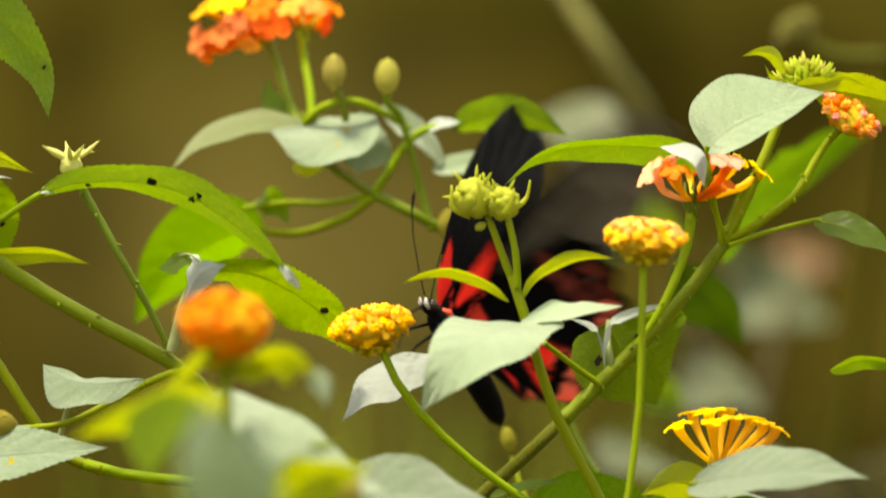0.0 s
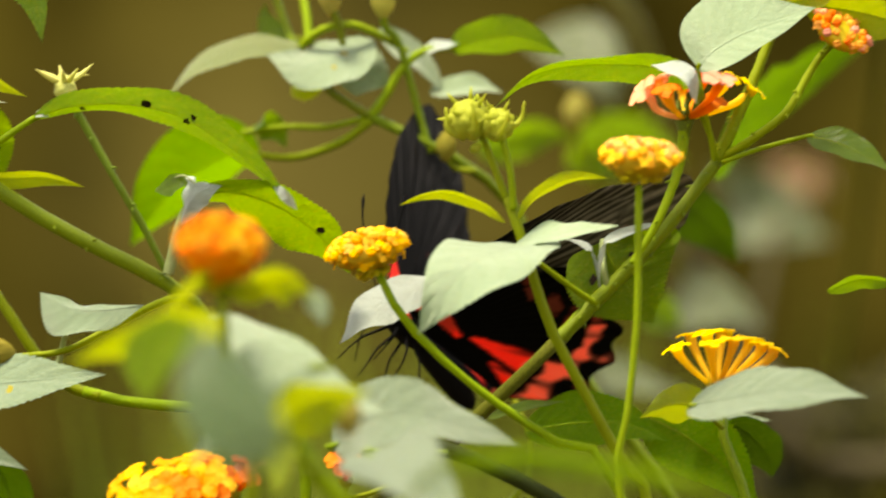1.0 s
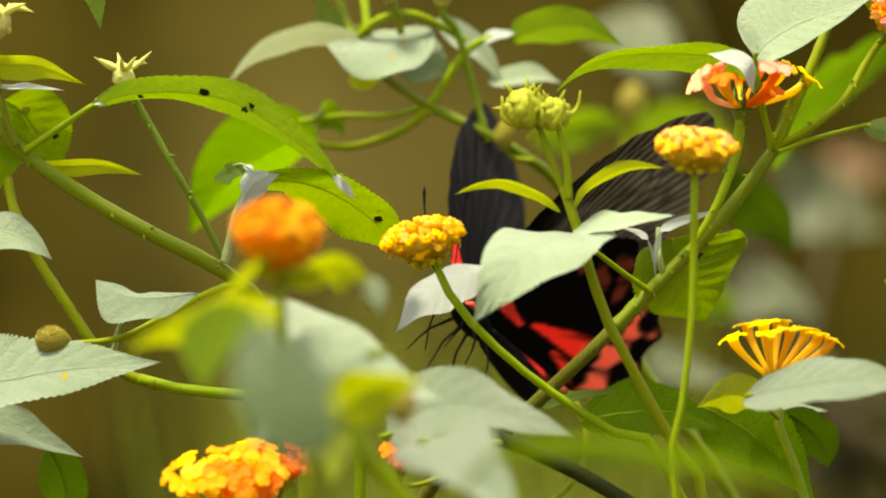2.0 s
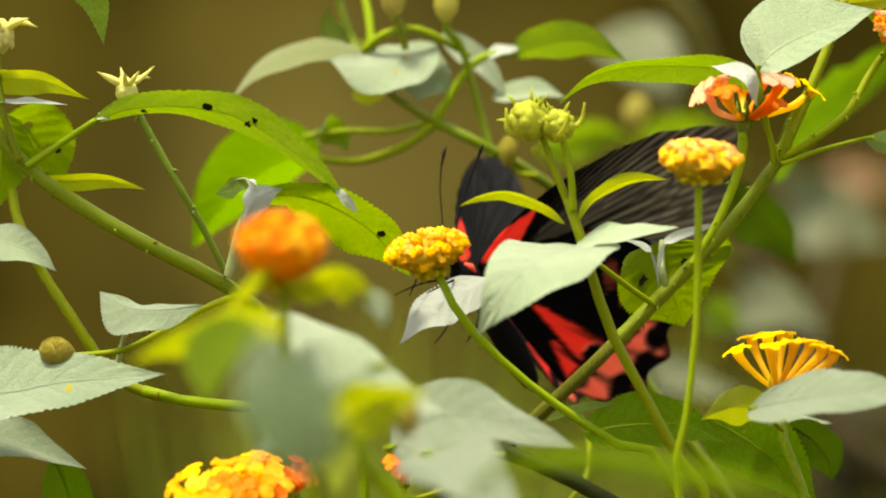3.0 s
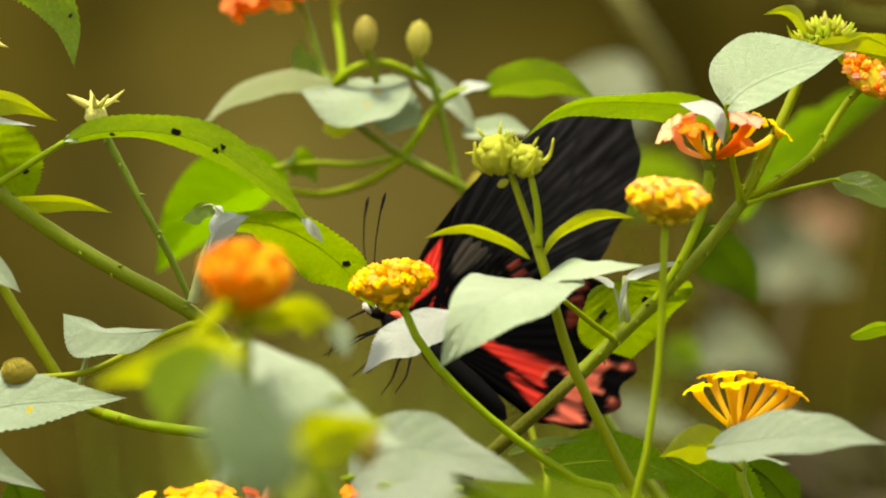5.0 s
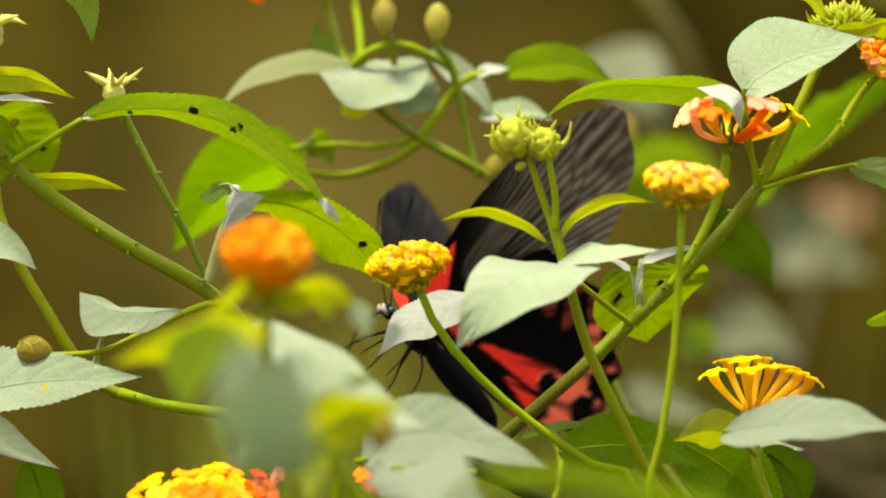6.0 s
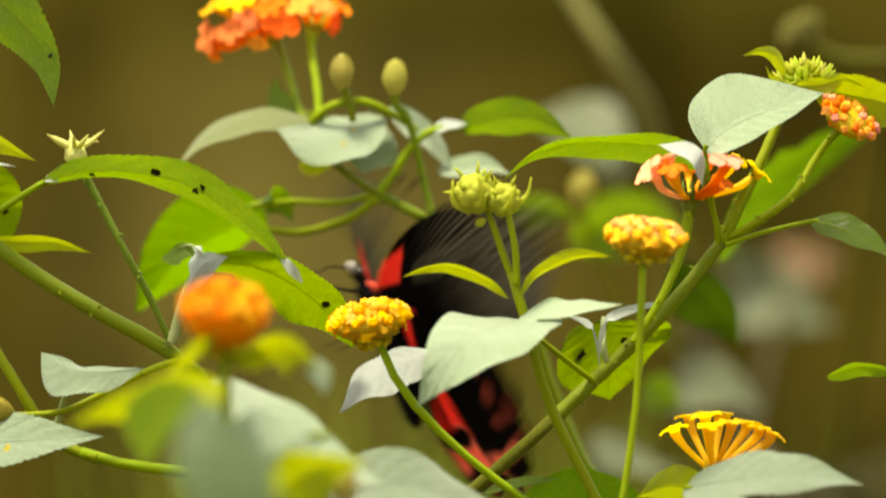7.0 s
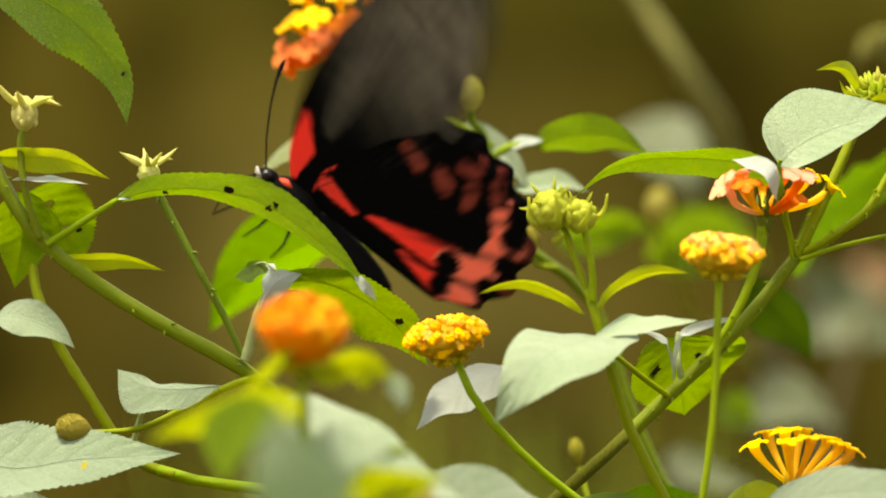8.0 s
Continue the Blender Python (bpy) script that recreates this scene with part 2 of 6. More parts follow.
PETAL_FLAME = plain_material("flame_petal", (0.93, 0.13, 0.012), (0.96, 0.22, 0.03), 400, 0.5, 0.2, 0.58, shine=0.15)
BLEMISH = plain_material("leaf_blight", (0.006, 0.004, 0.002), (0.03, 0.018, 0.008), 900, 0.7, 0.5, shine=0.1)
YELLOWED = plain_material("yellowed_leaf", (0.5, 0.45, 0.03), (0.66, 0.58, 0.12), 700, 0.6, 0.4, 0.6, shine=0.1)
LEAF_MILKY = leaf_material("milky_green_leaf", (0.17, 0.25, 0.05), (0.29, 0.36, 0.11), (0.34, 0.44, 0.05), share=0.3, gloss=0.4, sheen=0.3, vein=(0.2, 0.28, 0.06), shine=0.6)
BRACT_DULL = plain_material("dull_olive_bud", (0.1, 0.1, 0.012), (0.17, 0.16, 0.025), 400, 0.7, 0.3)
WING = wing_material()
FLY_BLACK = plain_material("black_insect_fur", (0.0015, 0.0015, 0.002), (0.005, 0.0048, 0.005), 700, 0.75, 0.6, shine=0.06)
FLY_RED = plain_material("red_insect_fur", (0.6, 0.02, 0.02), (0.8, 0.05, 0.05), 700, 0.7, 0.5)
FLY_EYE = plain_material("dark_insect_eye", (0.006, 0.005, 0.004), (0.02, 0.015, 0.012), 900, 0.2, 0.1)
FLY_PALE = plain_material("pale_insect_fur", (0.4, 0.38, 0.34), (0.6, 0.56, 0.5), 900, 0.7, 0.5)


def earth_material():
    """Trodden soil with crumbs, damp patches and drier crust."""
    n = Nodes("bare_earth")
    where = n.coords("Object")
    crumbs = n.math("ADD", n.math("MULTIPLY", n.noise(9.0, 5, 0.65, where), 0.6), n.math("MULTIPLY", n.noise(60.0, 4, 0.6, where), 0.4))
    soil = n.ramp(crumbs, [(0.36, (0.035, 0.025, 0.009)), (0.66, (0.1, 0.072, 0.028))])
    damp = n.ramp(n.noise(0.8, 3, 0.55, where), [(0.42, (0, 0, 0)), (0.6, (1, 1, 1))])
    n.link(n.mix(n.math("MULTIPLY", damp, 0.5), soil, (0.045, 0.036, 0.014)), n.bsdf.inputs["Base Color"])
    n.bsdf.inputs["Roughness"].default_value = 0.95
    n.bsdf.inputs["Specular IOR Level"].default_value = 0.0
    n.bump(crumbs, 0.8, 0.012)
    return n.mat


EARTH = earth_material()


def bank_material():
    """Damp earth with clods, and a paler patch with a ragged edge round one point."""
    n = Nodes("earth_bank")
    where = n.coords("Object")
    run = n.tree.nodes.new("ShaderNodeVectorMath")
    run.operation = "MULTIPLY"
    run.inputs[1].default_value = (-1.5, 0.6, 0.6)
    n.link(where, run.inputs[0])
    fac = n.math("ADD", n.math("MULTIPLY", n.noise(5.5, 1, 0.5, run.outputs[0]), 0.75), n.math("MULTIPLY", n.noise(28.0, 3), 0.25))
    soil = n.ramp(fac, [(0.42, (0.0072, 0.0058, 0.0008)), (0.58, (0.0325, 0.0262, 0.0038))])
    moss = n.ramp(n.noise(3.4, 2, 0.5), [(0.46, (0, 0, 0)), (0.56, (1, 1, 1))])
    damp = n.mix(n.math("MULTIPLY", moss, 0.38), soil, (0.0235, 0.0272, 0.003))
    pale_soil = n.ramp(fac, [(0.3, (0.05, 0.042, 0.01)), (0.66, (0.105, 0.089, 0.024))])
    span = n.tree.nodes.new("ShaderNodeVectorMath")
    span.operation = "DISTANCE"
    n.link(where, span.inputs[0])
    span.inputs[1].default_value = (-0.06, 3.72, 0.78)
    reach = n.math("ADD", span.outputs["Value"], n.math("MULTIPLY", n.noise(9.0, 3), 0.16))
    pale_patch = n.ramp(reach, [(0.13, (1, 1, 1)), (0.34, (0, 0, 0))])
    n.link(n.mix(n.math("MULTIPLY", pale_patch, 0.5), damp, pale_soil), n.bsdf.inputs["Base Color"])
    n.bsdf.inputs["Roughness"].default_value = 0.95
    n.bsdf.inputs["Specular IOR Level"].default_value = 0.0
    n.bump(n.noise(24.0, 3), 0.8, 0.03)
    return n.mat


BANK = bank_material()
GRASS = plain_material("grass_blade", (0.12, 0.17, 0.01), (0.24, 0.28, 0.02), 30, 0.6, 0.2, 0.3)


# ---- small tools ----
def cm(x, y, z):
    return Vector((x, y, z)) * 0.01


def part(name, bm, material, parent, label="", smooth=True):
    """Link a bmesh as one mesh object under a thing or a part."""
    me = bpy.data.meshes.new(name)
    bm.to_mesh(me)
    bm.free()
    me.materials.append(material)
    if smooth:
        me.polygons.foreach_set("use_smooth", [True] * len(me.polygons))
    ob = new(name, me)
    ob.parent = parent
    if label:
        ob["label"] = label
    return ob


def share(name, data, parent, m, label=""):
    """One more piece on mesh data that exists already."""
    ob = new(name, data)
    ob.parent = parent
    ob.matrix_basis = m
    if label:
        ob["label"] = label
    return ob


def spline(pts, n):
    """n + 1 points evenly along a smooth line through pts."""
    pts = [Vector(p) for p in pts]
    if len(pts) == 2:
        dense = [pts[0].lerp(pts[1], i / n) for i in range(n + 1)]
        return dense
    full = [2 * pts[0] - pts[1]] + pts + [2 * pts[-1] - pts[-2]]
    dense = []
    for a, b, c, d in zip(full, full[1:], full[2:], full[3:]):
        for i in range(16):
            t = i / 16
            dense.append(0.5 * (2 * b + (c - a) * t + (2 * a - 5 * b + 4 * c - d) * t * t + (3 * b - a - 3 * c + d) * t ** 3))
    dense.append(pts[-1])
    run = [0.0]
    for a, b in zip(dense, dense[1:]):
        run.append(run[-1] + (b - a).length)
    out, k = [], 0
    for i in range(n + 1):
        want = run[-1] * i / n
        while k < len(run) - 2 and run[k + 1] < want:
            k += 1
        f = (want - run[k]) / max(run[k + 1] - run[k], 1e-9)
        out.append(dense[k].lerp(dense[k + 1], min(max(f, 0), 1)))
    return out


def tangents(line):
    return [(line[min(i + 1, len(line) - 1)] - line[max(i - 1, 0)]).normalized() for i in range(len(line))]


def add_tube(bm, line, radii, sides=10, square=0.0):
    """A tapered tube along a line; square flattens it into four faces, as lantana stems have."""
    ts = tangents(line)
    ref = Vector((0.31, -0.9, 0.2)).normalized()
    rings = []
    for p, t, r in zip(line, ts, radii):
        ref = (ref - t * ref.dot(t)).normalized()
        up = t.cross(ref)
        ring = []
        for k in range(sides):
            a = 2 * math.pi * k / sides
            rr = r * (1 + square * math.cos(4 * a))
            ring.append(bm.verts.new(p + (ref * math.cos(a) + up * math.sin(a)) * rr))
        rings.append(ring)
    for a, b in zip(rings, rings[1:]):
        for k in range(sides):
            bm.faces.new((a[k], a[(k + 1) % sides], b[(k + 1) % sides], b[k]))
    bm.faces.new(rings[0][::-1])
    bm.faces.new(rings[-1])


def stem(plant, pts, wide, thin, material=None, name="stem", prickles=0, seed=1, label=""):
    """A stem through pts, wide and thin in millimetres across, with short prickles where asked."""
    rng = random.Random(seed)
    line = spline(pts, max(12, 9 * len(pts)))
    n = len(line) - 1
    radii = [0.0005 * (wide + (thin - wide) * i / n) * (1 + 0.06 * rng.uniform(-1, 1)) for i in range(n + 1)]
    bm = bmesh.new()
    add_tube(bm, line, radii, 12, 0.07)
    ts = tangents(line)
    for _ in range(prickles):
        i = rng.randrange(1, n)
        out = Vector((rng.uniform(-1, 1), rng.uniform(-1, 0.4), rng.uniform(-1, 1)))
        out = (out - ts[i] * out.dot(ts[i])).normalized()
        root = line[i].lerp(line[i + 1], rng.random()) + out * radii[i] * 0.9
        add_tube(bm, [root, root + out * 0.0006 - ts[i] * 0.0002, root + out * 0.0012 - ts[i] * 0.0008], [0.00045, 0.00026, 0.00003], 5)
    return part(name, bm, material or STEM, plant, label)


def leaf_point(line, ts, i, side, width, u, fold, n, belly=0.38):
    """A point of a blade at step i, u across it; the blade is widest at belly and narrows to a drawn-out tip."""
    s = i / n
    t = ts[i]
    lat = (side - t * side.dot(t)).normalized()
    nor = t.cross(lat)
    swell = math.sin(math.pi * min(1.0, s ** (math.log(0.5) / math.log(belly))))
    w = 0.5 * width * (max(0.0, swell) ** (0.75 if s < belly else 1.12) + 0.02 * (1 - s))
    return line[i] + lat * u * w * math.cos(fold) + nor * (abs(u) * w * math.sin(fold)), w, nor, lat


def leaf(plant, pts, width, side, material=None, fold=0.3, ripple=0.6, seed=1, label="", holes=(), end_side=None, petiole=(), stalk=1.1, halves=(1.0, 1.0), teeth=1.0, stalk_material=None, belly=0.38, patches=(), rib=1.0):
    """A leaf blade along its midrib pts (base to tip), width in cm across, lateral veins towards side."""
    rng = random.Random(seed * 7 + 3)
    n, m = 72, 8
    line = spline(pts, n)
    ts = tangents(line)
    width *= 0.01
    a, b = Vector(side).normalized(), Vector(end_side or side).normalized()
    bm = bmesh.new()
    uv = bm.loops.layers.uv.new("uv")
    rows, where = [], {}
    phase, phase_2 = rng.uniform(0, 6), rng.uniform(0, 6)
    for i in range(n + 1):
        s = i / n
        lat_dir = a.lerp(b, s)
        row = []
        notch = rng.uniform(0.3, 0.8) * teeth
        for j in range(-m, m + 1):
            u = j / m
            p, w, nor, lat = leaf_point(line, ts, i, lat_dir, width * halves[j > 0], u, fold, n, belly)
            if abs(j) == m:
                bite = notch * min(0.11, 0.0011 / max(w, 0.002)) if i % 2 else 0.0
                p -= lat * math.copysign(1, u) * w * bite - ts[i] * width * teeth * (0.014 if i % 2 == 0 else 0)
            # the blade swells between its side veins and sinks along them
            cell = abs(math.sin(math.pi * (s * 9 - abs(u) * 1.7)))
            quilt = (cell - 0.6) * 4 * abs(u) * (1.05 - abs(u)) * 0.014 * width * (0.3 + ripple)
            wave = math.sin(s * 7 + phase + (2.2 if u > 0 else 0)) * abs(u) ** 2 * 0.09 * ripple + math.sin(s * 15 + phase_2 + u) * abs(u) ** 3 * 0.06 * ripple
            p += nor * (quilt + wave * w * 2)
            v = bm.verts.new(p)
            where[v] = (s, 0.5 + 0.5 * u)
            row.append(v)
        rows.append(row)
    for r0, r1 in zip(rows, rows[1:]):
        for j in range(2 * m):
            f = bm.faces.new((r0[j], r0[j + 1], r1[j + 1], r1[j]))
            for loop in f.loops:
                loop[uv].uv = where[loop.vert]
    ob = part("leaf", bm, material or LEAF, plant, label)
    # the midrib stands out as a fine ridge
    ridge = bmesh.new()
    add_tube(ridge, line[: n - 3], [0.0003 * rib * (1 - 0.85 * i / n) * min(1.0, width / 0.03) for i in range(n - 3)], 6)
    part("midrib", ridge, STEM_YOUNG if material in (None, LEAF, LEAF_YOUNG, LEAF_LIT, LEAF_BRIGHT) else material, ob)
    for spots, paint, name, words in ((holes, BLEMISH, "blight_spot", "dark rotted spot"), (patches, YELLOWED, "yellow_patch", "yellowed patch")):
        for s, u, size in spots:
            i = int(s * n)
            p, w, nor, lat = leaf_point(line, ts, i, a.lerp(b, s), width * halves[u > 0], u, fold, n, belly)
            bm = bmesh.new()
            ring = []
            for k in range(13):
                an = 2 * math.pi * k / 13
                rr = size * 0.0005 * rng.uniform(0.55, 1.3)
                ring.append(bm.verts.new(p + ts[i] * math.cos(an) * rr + lat * math.sin(an) * rr * 1.4))
            for off in (0.0005, -0.0005):
                mid = bm.verts.new(p + nor * off)
                for k in range(13):
                    bm.faces.new((ring[k], ring[(k + 1) % 13], mid))
            part(name, bm, paint, ob, words)
    if petiole:
        stem(plant, list(petiole) + [pts[0], Vector(pts[0]).lerp(Vector(pts[1]), 0.15)], stalk, stalk * 0.8, stalk_material or STEM_YOUNG, "petiole", seed=seed)
    return ob


def blob(bm, centre, axis, length, radius, segs=8, rings=6, power=0.8):
    """A closed egg along an axis."""
    axis = Vector(axis).normalized()
    line, radii = [], []
    for i in range(rings + 1):
        t = i / rings
        line.append(Vector(centre) + axis * length * (t - 0.5))
        radii.append(max(radius * math.sin(math.pi * min(0.985, max(0.03, t))) ** power, 1e-5))
    add_tube(bm, line, radii, segs)


FLORETS = {}


def floret_mesh(kind, material):
    """Shared meshes: bud (closed), open (four round lobes on a curved tube), both along +z from the origin, unit = 1 mm."""
    key = (kind, material.name)
    if key in FLORETS:
        return FLORETS[key]
    bm = bmesh.new()
    k = 0.001
    if kind == "bud":
        add_tube(bm, [Vector((0, 0, z * k)) for z in (-6.5, -3.5, -1.4, -0.6, 0.05, 0.55, 0.7)], [r * k for r in (0.3, 0.5, 0.75, 1.1, 1.3, 1.05, 0.5)], 8, 0.1)
        for q in range(4):
            a = q * math.pi / 2
            blob(bm, Vector((math.cos(a) * 0.6, math.sin(a) * 0.6, 0.45)) * k, (math.cos(a) * 0.6, math.sin(a) * 0.6, 1), 1.3 * k, 0.62 * k, 6, 4)
    else:
        add_tube(bm, [Vector((0, 0, z * k)) for z in (-6, -3, -1, 0)], [r * k for r in (0.4, 0.55, 0.7, 1.0)], 8)
        lobes(bm, Vector((0, 0, 0)), Vector((0, 0, 1)), k, 2.5)
    me = bpy.data.meshes.new("floret")
    bm.to_mesh(me)
    bm.free()
    me.materials.append(material)
    me.polygons.foreach_set("use_smooth", [True] * len(me.polygons))
    FLORETS[key] = me
    return me


def lobes(bm, at, axis, k, size, rng=None):
    """Four rounded, ruffled petal lobes round a throat."""
    rng = rng or random.Random(5)
    axis = axis.normalized()
    x = axis.orthogonal().normalized()
    y = axis.cross(x)
    spin = rng.uniform(0, 1.5)
    for q in range(4):
        a = q * math.pi / 2 + spin + rng.uniform(-0.15, 0.15)
        d, e = x * math.cos(a) + y * math.sin(a), y * math.cos(a) - x * math.sin(a)
        big = size * (1.15 if q % 2 else 0.92) * rng.uniform(0.88, 1.12)
        lift, curl = rng.uniform(-0.1, 0.5), rng.uniform(-0.5, 0.1)
        rows = []
        for f, w, h in ((0.1, 0.35, 0), (0.42, 0.68, 0.3), (0.78, 0.98, 0.45), (1.12, 1.0, 0.35), (1.36, 0.62, 0.1)):
            rows.append([bm.verts.new(at + (d * f * big * (1 + (0.07 * rng.uniform(-1, 1) if f > 1 else 0)) * (1 - 0.1 * g * g * f) + e * w * big * 0.66 * g + axis * ((h + lift * f + curl * f * f) * big * 0.4 + big * 0.13 * f * rng.uniform(-1, 1) * abs(g))) * k) for g in (-1, -0.5, 0, 0.5, 1)])
        under = [[bm.verts.new(v.co - axis * 0.22 * k) for v in r] for r in rows]
        for grid, flip in ((rows, False), (under, True)):
            for r0, r1 in zip(grid, grid[1:]):
                for j in range(4):
                    q4 = (r0[j], r0[j + 1], r1[j + 1], r1[j])
                    bm.faces.new(q4[::-1] if flip else q4)
        rim = [r[0] for r in rows] + rows[-1][1:] + [r[4] for r in rows[::-1]][1:]
        rim_u = [r[0] for r in under] + under[-1][1:] + [r[4] for r in under[::-1]][1:]
        for i in range(len(rim) - 1):
            bm.faces.new((rim[i], rim_u[i], rim_u[i + 1], rim[i + 1]))


def aim(at, axis, spin=0.0, size=1.0):
    q = Vector(axis).normalized().to_track_quat("Z", "Y").to_matrix().to_4x4()
    return Matrix.Translation(at) @ q @ Matrix.Rotation(spin, 4, "Z") @ Matrix.Scale(size, 4)


def flower_head(plant, at, axis, wide, tall, kind, mix, seed, count=60, size=1.0, label="", low=-0.25, rough=0.07):
    """A round lantana head: green receptacle with bracts, florets crowded over a dome (wide and tall in cm)."""
    rng = random.Random(seed)
    axis = Vector(axis).normalized()
    x = axis.orthogonal().normalized()
    y = axis.cross(x)
    at = Vector(at)
    rx, rz = wide * 0.005, tall * 0.01
    bm = bmesh.new()
    add_tube(bm, [at - axis * rz * f for f in (0.62, 0.5, 0.3, 0.05, -0.2)], [rx * f for f in (0.14, 0.22, 0.3, 0.34, 0.3)], 12)
    for q in range(9):
        a = q * 2 * math.pi / 9 + rng.uniform(-0.2, 0.2)
        d = x * math.cos(a) + y * math.sin(a)
        add_tube(bm, [at - axis * rz * 0.5 + d * rx * 0.25, at - axis * rz * 0.42 + d * rx * 0.42, at - axis * rz * 0.22 + d * rx * 0.6], [0.0006, 0.0009, 0.0001], 6)
    head = part("flower_head", bm, BUD, plant, label)
    # added dome under the florets keeps the gaps between them from going dark
    if kind == "bud":
        filler = bmesh.new()
        add_tube(filler, [at + axis * rz * f for f in (-0.5, -0.3, -0.1, 0.08, 0.2, 0.27, 0.3)], [rx * f for f in (0.5, 0.78, 0.95, 0.88, 0.65, 0.35, 0.05)], 18)
        part("floret_bed", filler, PETAL_MARIGOLD if mix is orange_mix else PETAL_GREENISH, head)
    for i in range(count):
        h = 1 - (1 - low) * (i + 0.5) / count
        a = i * 2.39996 + rng.uniform(-0.15, 0.15)
        rr = math.sqrt(max(0.0, 1 - h * h)) if h > 0 else 1.0 - 0.72 * (abs(h) / 0.75) ** 1.05
        d = x * math.cos(a) + y * math.sin(a)
        p = at + d * rr * rx * rng.uniform(1 - rough, 1.02) + axis * (h * rz * (0.4 if h > 0 else 0.9) + rz * rough * rng.uniform(-0.6, 0.6))
        n = d * (rr + rough * rng.uniform(-1, 1)) + axis * (h * 0.8 + 0.35) + x * rough * rng.uniform(-1, 1)
        material = PETAL_GREENISH if kind == "bud" and h < -0.36 + 0.1 * rng.random() else mix(h, rng)
        k2, trim = kind, 1.0 if h > -0.2 else 0.8
        if kind == "bud" and -0.3 < h < 0.6 and rng.random() < 0.22:
            k2, trim = "open", rng.uniform(0.5, 0.66)
        share("floret", floret_mesh(k2, material), head, aim(p, n, rng.uniform(0, 6.3), size * trim * rng.uniform(0.82, 1.12)))
    return head


def spray_head(plant, at, axis, florets, label, seed, cup=1.0, calyx=None):
    """An open head: single florets (tip, facing, lobe size in mm, petal, tube) on long curved tubes from one cup."""
    rng = random.Random(seed)
    at, axis, k = Vector(at), Vector(axis).normalized(), 0.001
    x = axis.orthogonal().normalized()
    y = axis.cross(x)
    bm = bmesh.new()
    add_tube(bm, [at + axis * k * cup * f for f in (-4, -2.4, -0.8, 0.6, 1.4)], [k * cup * f for f in (0.9, 1.3, 1.9, 1.6, 0.5)], 12)
    for q in range(9):
        a = q * 2 * math.pi / 9
        d = x * math.cos(a) + y * math.sin(a)
        add_tube(bm, [at + d * k * cup * 1.2 - axis * k, at + (d * 2.2 + axis * 0.8) * k * cup, at + (d * 2.3 + axis * 3.2 * rng.uniform(0.7, 1.3)) * k * cup], [0.0005, 0.0006, 0.0001], 6)
    head = part("flower_head", bm, calyx or BUD, plant, label)
    for tip, facing, size, petal, tube in florets:
        tip, facing = Vector(tip), Vector(facing).normalized()
        long = (tip - at).length
        line = spline([at, at.lerp(tip, 0.3) - axis * long * 0.07, at.lerp(tip, 0.68) - axis * long * 0.1, tip - facing * long * 0.12, tip], 12)
        bm = bmesh.new()
        add_tube(bm, line, [k * (0.6 + 0.5 * (j / 12) ** 2 + 0.35 * (j / 12) ** 6) for j in range(13)], 8)
        n_tube = len(bm.faces)
        lobes(bm, line[-1], facing, k, size, rng)
        bm.faces.ensure_lookup_table()
        for f in bm.faces[n_tube:]:
            f.material_index = 1
        ob = part("floret", bm, tube, head)
        ob.data.materials.append(petal)
    return head


def green_bud(plant, at, axis, wide, seed, tips=6, label="", tip_size=1.0, knob=0.4, spikes=0):
    """A young head: a knobbly green globe with long pointed bract tips."""
    rng = random.Random(seed)
    axis = Vector(axis).normalized()
    x = axis.orthogonal().normalized()
    y = axis.cross(x)
    at, r = Vector(at), wide * 0.005
    bm = bmesh.new()
    blob(bm, at, axis, r * 1.85, r * 0.95, 14, 10)
    for i in range(24):
        h = 1 - 1.75 * (i + 0.5) / 24
        a = i * 2.39996
        d = (x * math.cos(a) + y * math.sin(a)) * math.sqrt(max(0, 1 - h * h)) + axis * h
        blob(bm, at + d * r * 0.7, d + axis * 0.4, r * rng.uniform(0.5, 0.75), r * knob * rng.uniform(0.85, 1.15), 8, 6)
    for i in range(spikes):
        h = 1 - 1.5 * (i + 0.5) / spikes
        a = i * 2.39996
        d = ((x * math.cos(a) + y * math.sin(a)) * math.sqrt(max(0, 1 - h * h)) + axis * h).normalized()
        d = (d + axis * 0.25 + x * rng.uniform(-0.2, 0.2)).normalized()
        long = r * rng.uniform(0.45, 0.8)
        add_tube(bm, [at + d * r * 0.7, at + d * (r * 0.8 + long * 0.6), at + d * (r * 0.8 + long)], [r * 0.12, r * 0.08, r * 0.01], 5)
    head = part("flower_bud", bm, BUD, plant, label)
    for q in range(tips):
        a = q * 2 * math.pi / tips + rng.uniform(-0.3, 0.3)
        d = x * math.cos(a) + y * math.sin(a)
        b = bmesh.new()
        reach = rng.uniform(0.8, 1.25) * tip_size
        add_tube(b, spline([at - axis * r * 0.7 + d * r * 0.3, at - axis * r * 0.25 + d * r * 1.0, at + d * r * 1.25 * reach + axis * r * 0.4, at + d * r * 1.2 * reach + axis * r * 1.0 * reach], 9), [r * (0.25 - 0.022 * j) for j in range(10)], 8)
        part("bract", b, BUD, head)
    return head


